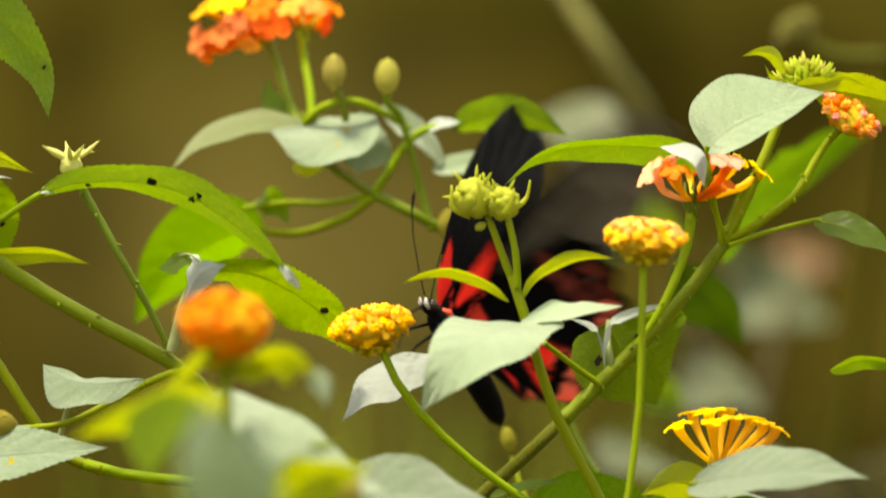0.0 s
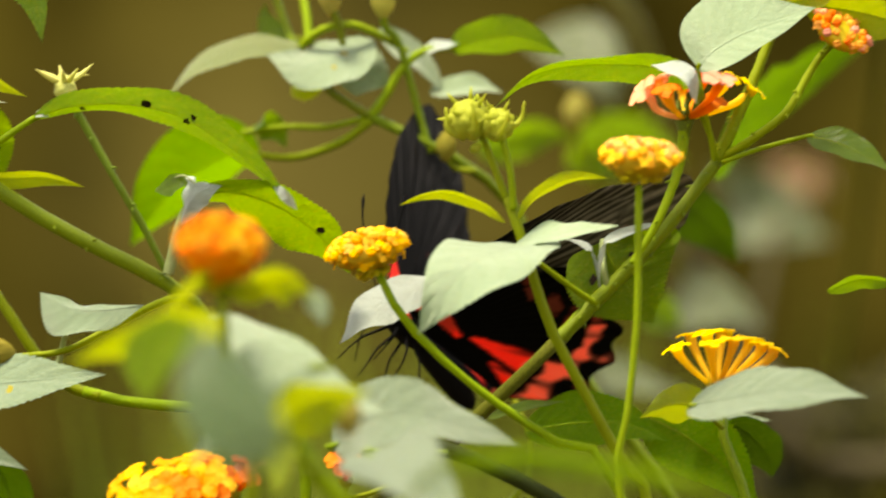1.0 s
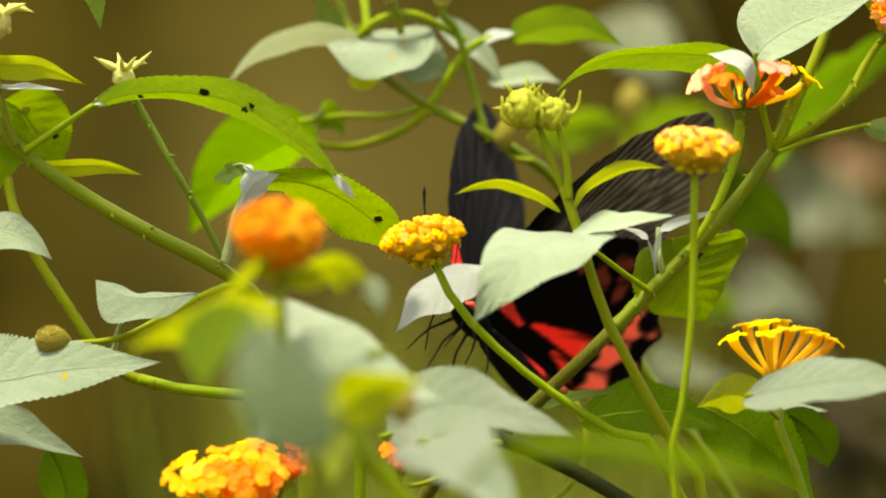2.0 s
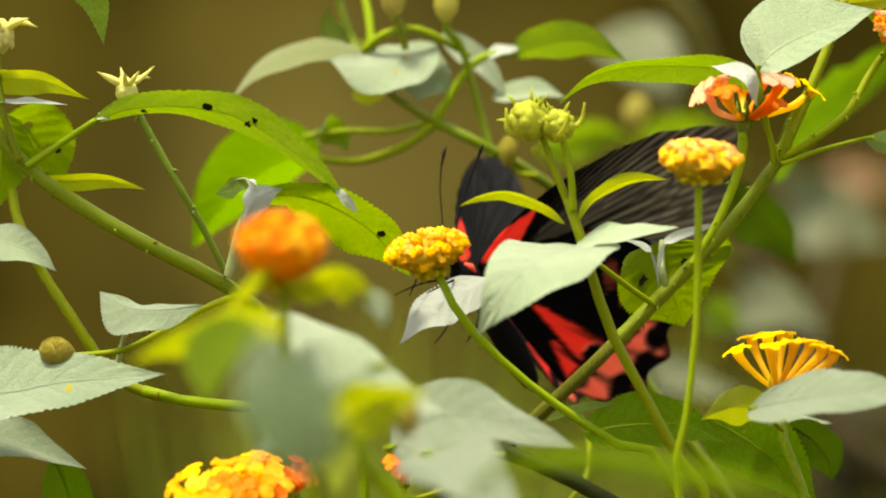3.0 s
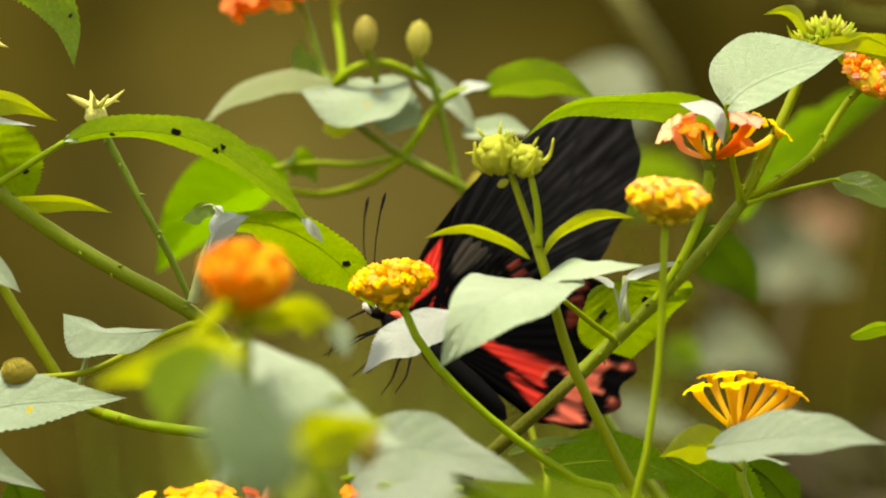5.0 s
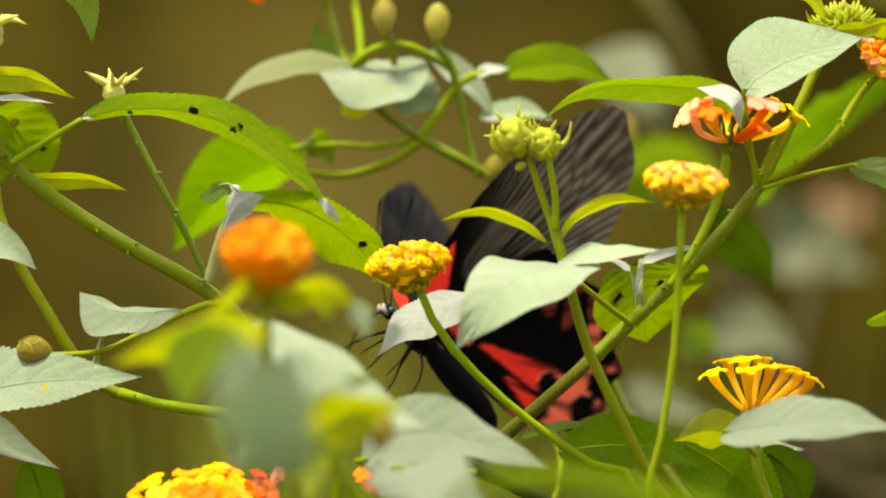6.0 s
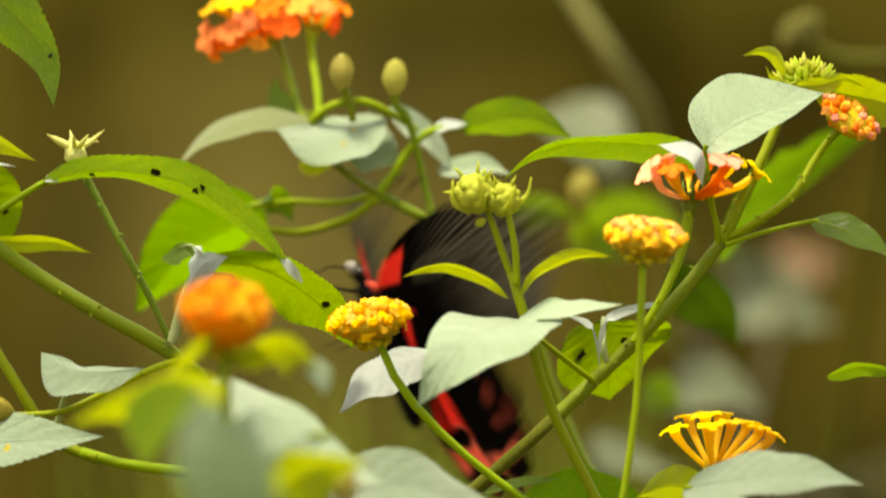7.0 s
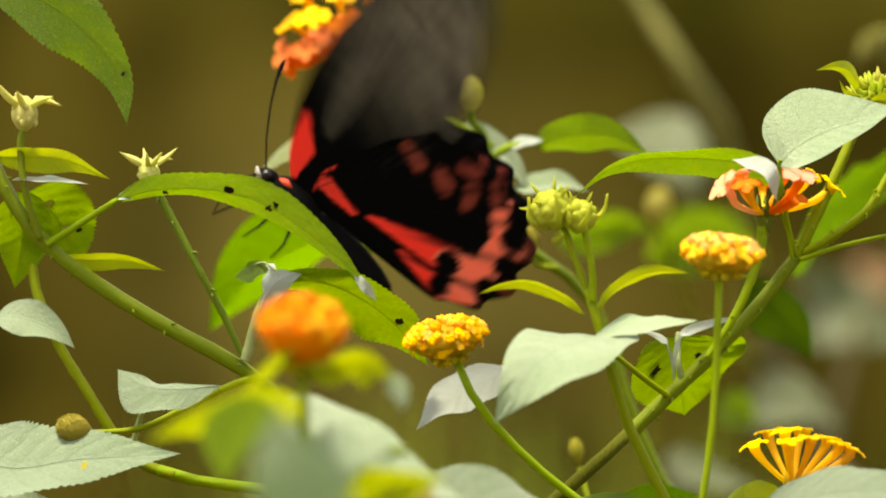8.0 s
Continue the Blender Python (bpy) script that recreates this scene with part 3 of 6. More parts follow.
def burst_bud(plant, at, axis, wide, seed, label="", material=None):
    """A young head bristling with thin curved bracts."""
    rng = random.Random(seed)
    axis = Vector(axis).normalized()
    x = axis.orthogonal().normalized()
    y = axis.cross(x)
    at, r = Vector(at), wide * 0.005
    bm = bmesh.new()
    add_tube(bm, [at + axis * r * f for f in (-0.95, -0.6, -0.3, 0.0, 0.3, 0.45)], [r * f for f in (0.2, 0.45, 0.72, 0.78, 0.55, 0.15)], 14)
    head = part("flower_bud", bm, material or BUD, plant, label)
    for i in range(64):
        h = 1 - 1.25 * (i + 0.5) / 64
        a = i * 2.39996 + rng.uniform(-0.2, 0.2)
        d = x * math.cos(a) + y * math.sin(a)
        out = (d * math.sqrt(max(0.0, 1 - h * h)) + axis * h * 0.75).normalized()
        long = r * rng.uniform(0.35, 0.65)
        root = at + (d * math.sqrt(max(0.0, 1 - h * h)) * 0.72 + axis * h * 0.4) * r
        b = bmesh.new()
        add_tube(b, [root, root + out * long * 0.5, root + (out + axis * 0.5).normalized() * long], [r * 0.13, r * 0.12, r * 0.02], 6)
        part("bract", b, material or (BUD if rng.random() < 0.85 else BUD_CREAM), head)
    return head


def plain_bud(plant, at, axis, wide, tall, seed, label="closed pale cream flower bud", material=None):
    """A closed oval head of tight overlapping scales."""
    rng = random.Random(seed)
    axis = Vector(axis).normalized()
    x = axis.orthogonal().normalized()
    y = axis.cross(x)
    at, r, h = Vector(at), wide * 0.005, tall * 0.01
    bm = bmesh.new()
    blob(bm, at, axis, h, r * 0.92, 12, 10, 0.6)
    for i in range(420):
        t = (i + rng.random()) / 420
        a = i * 2.39996 + rng.uniform(-0.3, 0.3)
        rr = r * 0.93 * math.sin(math.pi * (0.08 + 0.84 * t)) ** 0.6
        d = x * math.cos(a) + y * math.sin(a)
        blob(bm, at + axis * h * (0.45 - 0.85 * t) + d * rr, axis + d * 0.6, h * 0.07, r * rng.uniform(0.022, 0.038), 6, 4)
    return part("flower_bud", bm, material or BUD_CREAM, plant, label)


def star_calyx(plant, at, axis, wide, seed, label="spent flower with star-shaped pale calyx lobes"):
    """What is left of a head: a small pale cup with pointed lobes flung outward."""
    rng = random.Random(seed)
    axis = Vector(axis).normalized()
    x, at, r = Vector((1, 0, 0)), Vector(at), wide * 0.005
    x = (x - axis * x.dot(axis)).normalized()
    y = axis.cross(x)
    bm = bmesh.new()
    blob(bm, at, axis, r * 1.3, r * 0.5, 12, 8, 0.6)
    for i in range(16):
        a = i * 2.39996
        d = x * math.cos(a) + y * math.sin(a)
        blob(bm, at + d * r * 0.4 + axis * r * rng.uniform(-0.3, 0.5), axis, r * 0.4, r * 0.13, 6, 4)
    head = part("calyx", bm, CALYX, plant, label)
    for q in range(7):
        a = q * 2 * math.pi / 7 + rng.uniform(-0.25, 0.25)
        d = x * math.cos(a) + y * math.sin(a)
        b = bmesh.new()
        add_tube(b, spline([at + d * r * 0.25 + axis * r * 0.3, at + d * r * 0.7 + axis * r * 0.55, at + d * r * 1.35 + axis * r * rng.uniform(0.25, 1.2)], 8), [r * f for f in (0.1, 0.13, 0.135, 0.13, 0.115, 0.095, 0.07, 0.045, 0.01)], 6)
        part("lobe", b, CALYX, head)
    return head


def amber_mix(h, rng):
    if h > 0.35 and rng.random() < 0.35:
        return PETAL_LEMON
    return PETAL_AMBER if rng.random() < 0.5 else PETAL_GOLD


def orange_mix(h, rng):
    return PETAL_ORANGE if rng.random() < 0.3 else PETAL_AMBER


def plant(x, y, label, name="lantana_plant"):
    """A shrub's empty, at its foot on the ground (cm)."""
    ob = new(name)
    ob.location = (x * 0.01, y * 0.01, 0)
    tagged(ob, label, "plant", "lantana shrubs")
    return ob


def settle(ob):
    """Children were written in world metres: keep them there under their moved parent."""
    for child in ob.children:
        child.matrix_parent_inverse = Matrix.Translation(-ob.location)


# ---- ground, bank and sky line ----
def ground():
    bm = bmesh.new()
    n = 60
    grid = {}
    for i in range(n + 1):
        for j in range(n + 1):
            a, b = (i / n * 2 - 1), (j / n * 2 - 1)
            x, y = math.copysign(abs(a) ** 3, a) * 400, math.copysign(abs(b) ** 3, b) * 400
            z = 0.05 * noise.noise(Vector((x * 1.3, y * 1.3, 0))) if abs(x) + abs(y) > 0.5 else 0.0
            grid[i, j] = bm.verts.new((x, y, z - 0.02))
    for i in range(n):
        for j in range(n):
            bm.faces.new((grid[i, j], grid[i + 1, j], grid[i + 1, j + 1], grid[i, j + 1]))
    ob = part("ground", bm, EARTH, None)
    tagged(ob, "bare brown earth under the shrubs", "ground", kind="structure")


def bank():
    """An earth bank behind the shrubs."""
    bm = bmesh.new()
    rows = []
    for i in range(61):
        x = (i / 60 - 0.5) * 24
        row = []
        for y, z in ((3.2, -0.1), (3.45, 0.35), (3.8, 0.85), (4.2, 1.3), (4.7, 1.6), (5.6, 1.75), (7.5, 1.7), (9.0, -0.2)):
            k = noise.noise(Vector((x * 0.7, y * 0.8, z))) * 0.16
            row.append(bm.verts.new((x, y + k, z + 0.5 * k)))
        rows.append(row)
    for a, b in zip(rows, rows[1:]):
        for j in range(7):
            bm.faces.new((a[j], b[j], b[j + 1], a[j + 1]))
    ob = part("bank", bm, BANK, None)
    tagged(ob, "bare olive-brown earth bank behind the shrubs", "earth bank", kind="structure")


ground()
bank()


# ---- the shrub with the long slanting stem ----
def slanting_shrub():
    p = plant(-6, 4, "green lantana shrub with a slanting stem and orange heads")
    # lower length of the stem, a darker olive than the rest
    stem(p, [cm(-6, 4, -1), cm(-7, 4, 20), cm(-5, 3.4, 48), cm(-1.0, 2.8, 62.5), cm(0.85, 1.5, 64.83), cm(2.26, 0.8, 66.23), cm(3.63, 0.3, 67.52), cm(4.16, 0.2, 68.06)], 5.5, 3.2, STEM_OLIVE, prickles=30, seed=3)
    stem(p, [cm(4.04, 0.2, 67.93), cm(4.87, 0.2, 68.77), cm(6.36, 0.2, 70.27), cm(7.68, 0.2, 71.95)], 3.25, 2.7, STEM, prickles=14, seed=2)
    stem(p, [cm(7.65, 0.2, 71.90), cm(8.02, 0.2, 72.70), cm(8.51, 0.3, 73.78), cm(8.89, 0.6, 74.69), cm(9.18, 0.8, 75.53), cm(9.36, 0.8, 75.78)], 2.7, 2.0, STEM_YOUNG, prickles=12, seed=4)
    stem(p, [cm(7.77, 0.2, 72.02), cm(8.36, -0.1, 72.37), cm(9.19, -0.2, 73.01), cm(9.71, 0.0, 73.84), cm(9.98, 0.0, 74.25), cm(10.33, 0, 74.64)], 1.8, 1.6, STEM_YOUNG, "stalk", prickles=5, seed=5)
    stem(p, [cm(5.70, -0.3, 69.63), cm(6.25, -0.4, 70.52), cm(6.67, -0.3, 71.48), cm(6.85, -0.2, 72.18), cm(6.91, -0.2, 72.92)], 1.6, 2.4, STEM_YOUNG, "stalk", prickles=8, seed=6)
    # head of salmon trumpets over the arched leaf
    spray_head(p, cm(6.91, -0.2, 72.92), (0.0, -0.1, 1), [
        (cm(5.90, -1.8, 73.47), (-0.75, -0.3, 0.55), 2.7, PETAL_PINK, PETAL_BLUSH),
        (cm(6.24, -1.5, 73.70), (-0.4, 0.3, 0.9), 3.1, PETAL_PINK, PETAL_APRICOT),
        (cm(6.44, -2.1, 73.53), (-0.2, -0.5, 0.9), 2.3, PETAL_ORANGE, PETAL_AMBER),
        (cm(6.89, 0.5, 73.70), (0.0, 0.3, 1), 2.8, PETAL_ORANGE, PETAL_AMBER),
        (cm(7.39, 0.3, 73.90), (0.1, 0.2, 1), 2.9, PETAL_FLAME, PETAL_ORANGE),
        (cm(7.65, -1.6, 73.73), (0.3, -0.4, 0.9), 2.9, PETAL_PINK, PETAL_ORANGE),
        (cm(7.57, -1, 73.28), (0.4, -0.6, 0.7), 1.7, PETAL_ORANGE, PETAL_ORANGE),
        (cm(8.48, 0.2, 73.59), (0.6, -0.2, 0.75), 2.4, PETAL_YELLOW, PETAL_AMBER),
        (cm(7.93, 0.9, 73.84), (0.3, 0.4, 0.9), 2.0, PETAL_YELLOW, PETAL_AMBER),
    ], "salmon, orange and yellow flower head seen from the side", 21, 1.15, STEM_GREEN)
    # crowded orange head at the far end
    flower_head(p, cm(10.49, 0, 74.85), (0.5, -0.4, 0.8), 1.45, 0.62, "bud", lambda h, rng: PETAL_ORANGE if rng.random() < 0.5 else (PETAL_PINK if rng.random() < 0.4 else PETAL_APRICOT), 22, 44, 0.8, "small crowded orange flower head", low=-0.45)
    burst_bud(p, cm(9.46, 0.6, 75.73), (-0.12, -0.2, 1), 1.15, 23, "spiky young green flower bud")
    leaf(p, [cm(9.06, 0.3, 75.79), cm(8.77, -0.2, 76.18), cm(8.43, -0.4, 76.27), cm(8.00, -0.5, 76.16)], 0.36, (0.1, -0.3, 1), LEAF_YOUNG, seed=2)
    leaf(p, [cm(9.05, 0.2, 75.55), cm(8.69, -0.3, 75.69), cm(8.53, -0.4, 75.97)], 0.16, (0.8, -0.3, 0.5), LEAF_YOUNG, seed=15)
    leaf(p, [cm(9.30, 0, 75.52), cm(9.83, -0.5, 75.56), cm(10.32, -0.6, 75.71), cm(10.79, -0.6, 75.51)], 0.42, (0, -0.5, 1), LEAF_YOUNG, ripple=1.6, seed=16)
    leaf(p, [cm(9.70, 0.6, 75.47), cm(10.58, 0.4, 75.34), cm(11.46, 0.2, 75.12), cm(12.34, 0, 74.61)], 1.35, (0, -0.45, 1), LEAF_YOUNG, seed=3)
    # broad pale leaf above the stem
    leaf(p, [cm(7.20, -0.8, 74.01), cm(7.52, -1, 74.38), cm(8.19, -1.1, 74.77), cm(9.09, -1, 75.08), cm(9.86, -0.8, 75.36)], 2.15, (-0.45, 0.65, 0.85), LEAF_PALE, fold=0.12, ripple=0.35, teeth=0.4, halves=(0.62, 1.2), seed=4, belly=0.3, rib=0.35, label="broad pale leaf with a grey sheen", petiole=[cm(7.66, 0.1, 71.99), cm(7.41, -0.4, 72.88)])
    # arched leaf, underside shown
    leaf(p, [cm(7.23, -0.3, 73.09), cm(7.19, -0.6, 73.57), cm(6.81, -0.7, 73.92), cm(5.79, -0.6, 74.10), cm(4.28, -0.3, 74.09), cm(3.33, 0.0, 73.81), cm(2.66, 0.2, 73.21)], 1.25, (0.05, -0.85, 0.55), LEAF, fold=-0.25, seed=5, label="narrow arched leaf showing its green underside", petiole=[cm(7.58, 0.0, 71.93), cm(7.47, -0.2, 72.50)])
    leaf(p, [cm(6.13, -1.2, 74.09), cm(6.58, -1.8, 74.00), cm(6.97, -2.1, 73.76), cm(7.12, -1.6, 73.19)], 0.5, (0.5, 0.5, 0.6), LEAF_SILVER, fold=0.1, ripple=0.9, teeth=0.5, belly=0.6, seed=14, rib=0.4, label="whitish folded leaf base")
    # leaf to the side
    leaf(p, [cm(9.71, 0.0, 72.49), cm(10.32, -0.4, 72.33), cm(11.00, -0.7, 71.98), cm(11.62, -0.9, 71.60)], 0.9, (0, 0.75, 0.7), LEAF, fold=0.2, seed=6, petiole=[cm(7.76, 0.0, 71.90), cm(8.62, 0.0, 72.21)])
    # hanging leaf with a hole, behind the stem
    hanging = leaf(p, [cm(5.07, 0.7, 70.14), cm(5.07, 0.8, 69.84), cm(5.14, 1.1, 69.22), cm(5.30, 1.9, 68.32)], 2.8, (0.9, 0.4, 0.3), LEAF_BRIGHT, halves=(1.0, 1.25), fold=0.12, ripple=0.5, belly=0.3, seed=7, label="hanging green leaf with a black rotted hole", holes=[(0.3, -0.5, 3.4), (0.27, 0.28, 1.5)], petiole=[cm(5.16, 0.2, 69.09), cm(5.05, 0.1, 69.63)], stalk=1.6, stalk_material=STEM_PALE)
    leaf(p, [cm(4.97, -0.1, 69.06), cm(4.99, -0.3, 69.63), cm(5.20, -0.2, 70.17), cm(5.98, 0.2, 70.47), cm(6.50, 0.5, 70.55)], 0.24, (0.5, 0.5, 0.75), LEAF_SILVER, belly=0.5, seed=8)
    leaf(p, [cm(5.00, -0.1, 69.09), cm(4.89, -0.3, 69.73), cm(4.66, -0.2, 70.06), cm(4.19, 0.1, 70.22)], 0.2, (-0.5, 0.5, 0.75), LEAF_SILVER, belly=0.5, seed=9)
    stem(p, [cm(4.88, 0.1, 68.74), cm(4.28, -0.3, 69.15), cm(3.58, -0.8, 69.68)], 1.5, 1.2, STEM_YOUNG, "petiole", seed=7)
    plain_bud(p, cm(2.91, 5.5, 67.39), (-0.2, 0, 1), 0.36, 0.6, 59, "small closed ochre bud", BUD_OCHRE)
    stem(p, [cm(2.99, 5.5, 67.00), cm(3.19, 5.2, 66.32), cm(3.50, 4.6, 65.28), cm(2.82, 3.6, 64.00), cm(-1.2, 3.0, 61)], 1.2, 1.6, STEM_YOUNG, "stalk", seed=9)
    # large leaves behind; the second has shade put into its colour
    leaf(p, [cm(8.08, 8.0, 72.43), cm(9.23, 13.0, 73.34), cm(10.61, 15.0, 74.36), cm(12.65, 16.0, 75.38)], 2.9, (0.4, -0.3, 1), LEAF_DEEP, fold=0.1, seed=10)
    leaf(p, [cm(7.11, 12, 71.53), cm(7.74, 12.3, 70.84), cm(8.32, 12.8, 70.29), cm(8.83, 13.2, 69.59)], 1.5, (1, -0.3, 0.6), LEAF_DEEP_SHADED, seed=11)
    settle(p)
    return p, hanging


# ---- the shoot with the green bud and the pale leaf pair ----
def central_shoot():
    p = plant(5, -2, "young lantana shoot with pale leaves and a green bud")
    stem(p, [cm(5, -2, -1), cm(6.2, -1.5, 25), cm(6.6, -1.8, 50), cm(6.04, -1.5, 63.44), cm(5.25, -1.5, 65.40), cm(4.62, -1.6, 66.67), cm(3.86, -1.7, 68.12), cm(3.43, -1.8, 69.38), cm(3.08, -1.8, 70.54), cm(2.87, -1.8, 71.15)], 4.5, 2.2, STEM_YOUNG, prickles=6, seed=11)
    stem(p, [cm(2.95, -1.8, 70.87), cm(2.60, -1.8, 71.78), cm(2.29, -1.8, 72.60)], 1.9, 1.5, STEM_YOUNG, "stalk", seed=12)
    stem(p, [cm(3.00, -1.9, 70.87), cm(2.95, -2.0, 71.65), cm(2.77, -2.0, 72.47)], 1.8, 1.4, STEM_YOUNG, "stalk", seed=13)
    green_bud(p, cm(2.03, -1.9, 72.88), (-0.2, -0.15, 1), 1.0, 31, 3, "round pale green flower bud", 0.85, 0.36, 9)
    green_bud(p, cm(2.64, -2, 72.76), (0.25, -0.2, 1), 0.82, 32, 3, "round pale green flower bud", 1.15, 0.36, 8)
    plain_bud(p, cm(2.17, -1.9, 72.25), (-0.8, 0, -0.5), 0.2, 0.28, 33, "tiny green side bud", BUD)
    leaf(p, [cm(2.82, -1.8, 70.57), cm(2.28, -2.2, 70.97), cm(1.52, -2.5, 71.24), cm(0.98, -2.6, 71.19), cm(0.43, -2.6, 70.97)], 0.42, (0.05, -0.7, 0.62), LEAF_YOUNG, teeth=1.8, fold=-0.35, belly=0.5, seed=21)
    leaf(p, [cm(3.10, -1.8, 70.59), cm(3.37, -2.1, 71.04), cm(3.92, -2.3, 71.42), cm(4.48, -2.2, 71.57), cm(5.14, -2, 71.55)], 0.44, (-0.05, -0.7, 0.66), LEAF_YOUNG, teeth=1.8, fold=-0.35, belly=0.5, seed=22)
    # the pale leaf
    leaf(p, [cm(3.63, -1.9, 70.06), cm(2.82, -3.2, 70.01), cm(2.00, -4.3, 69.67), cm(1.38, -4.9, 69.03), cm(0.84, -5, 68.14)], 2.5, (0.85, -0.3, 0.2), LEAF_PALE, fold=0.08, ripple=0.8, teeth=0.5, seed=23, halves=(0.84, 1.02), belly=0.42, rib=0.3, label="downy leaf, sky sheen in its pale colour, lit from above", end_side=(0.8, 0.0, -0.55))
    leaf(p, [cm(3.10, -1.9, 70.16), cm(3.77, -2.6, 70.26), cm(4.45, -3, 70.39), cm(5.32, -3.2, 70.49)], 1.1, (0.1, 0.85, 0.4), LEAF_PALE, fold=0.1, seed=24, rib=0.3, label="downy leaf, sky sheen in its pale colour, lit from above")
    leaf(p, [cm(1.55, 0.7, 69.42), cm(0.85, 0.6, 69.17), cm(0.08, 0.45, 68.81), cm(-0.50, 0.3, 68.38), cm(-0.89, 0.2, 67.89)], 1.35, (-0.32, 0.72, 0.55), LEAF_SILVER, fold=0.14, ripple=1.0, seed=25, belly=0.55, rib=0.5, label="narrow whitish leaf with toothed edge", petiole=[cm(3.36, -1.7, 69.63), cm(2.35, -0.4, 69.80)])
    settle(p)
    return p


# ---- the shoots that carry the yellow heads ----
def yellow_shoot():
    p = plant(9, -1, "lantana shoot bearing a yellow flower head")
    stem(p, [cm(9, -1, -1), cm(8.6, -0.8, 30), cm(7.2, -0.8, 58), cm(5.15, -1.0, 64.82), cm(4.13, -1.0, 65.55), cm(2.86, -1.0, 66.36), cm(1.66, -1.2, 67.29), cm(0.64, -1.4, 68.31), cm(0.14, -1.5, 69.10), cm(-0.03, -1.5, 69.51)], 3.5, 1.8, STEM_YOUNG, prickles=4, seed=14)
    flower_head(p, cm(-0.26, -1.5, 70.02), (-0.2, -0.15, 1), 1.85, 0.84, "bud", amber_mix, 41, 104, 0.94, "dome of crowded yellow florets", low=-0.8, rough=0.1)
    leaf(p, [cm(2.43, -0.6, 66.18), cm(3.24, -1.0, 66.44), cm(4.12, -1.4, 66.57)], 0.35, (0, 0.7, 0.7), LEAF, seed=26)
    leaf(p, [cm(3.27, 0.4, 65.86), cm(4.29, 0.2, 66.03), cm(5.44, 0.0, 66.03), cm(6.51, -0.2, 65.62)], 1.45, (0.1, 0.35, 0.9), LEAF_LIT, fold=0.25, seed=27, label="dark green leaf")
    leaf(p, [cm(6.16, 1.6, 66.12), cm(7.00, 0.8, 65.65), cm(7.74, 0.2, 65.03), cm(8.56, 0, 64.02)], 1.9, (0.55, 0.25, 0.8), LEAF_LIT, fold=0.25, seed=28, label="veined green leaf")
    settle(p)
    return p


def upright_shoot():
    p = plant(11.5, -5, "slender lantana shoot with an upright yellow head")
    stem(p, [cm(11.5, -5, -1), cm(8.4, -4.6, 30), cm(6.2, -4, 56), cm(5.23, -4.0, 64.80), cm(5.44, -4.0, 66.41), cm(5.66, -4.0, 68.40), cm(5.70, -4.0, 70.14), cm(5.72, -4.0, 71.38)], 2.6, 1.6, STEM_YOUNG, seed=15)
    flower_head(p, cm(5.76, -4.0, 71.98), (0.05, -0.12, 1), 1.78, 0.84, "bud", lambda h, rng: PETAL_CREAM if h > 0.3 and rng.random() < 0.65 else (PETAL_AMBER if h > -0.25 else PETAL_GREENISH), 42, 104, 0.94, "dome of crowded apricot and yellow florets", low=-0.7, rough=0.1)
    settle(p)
    return p


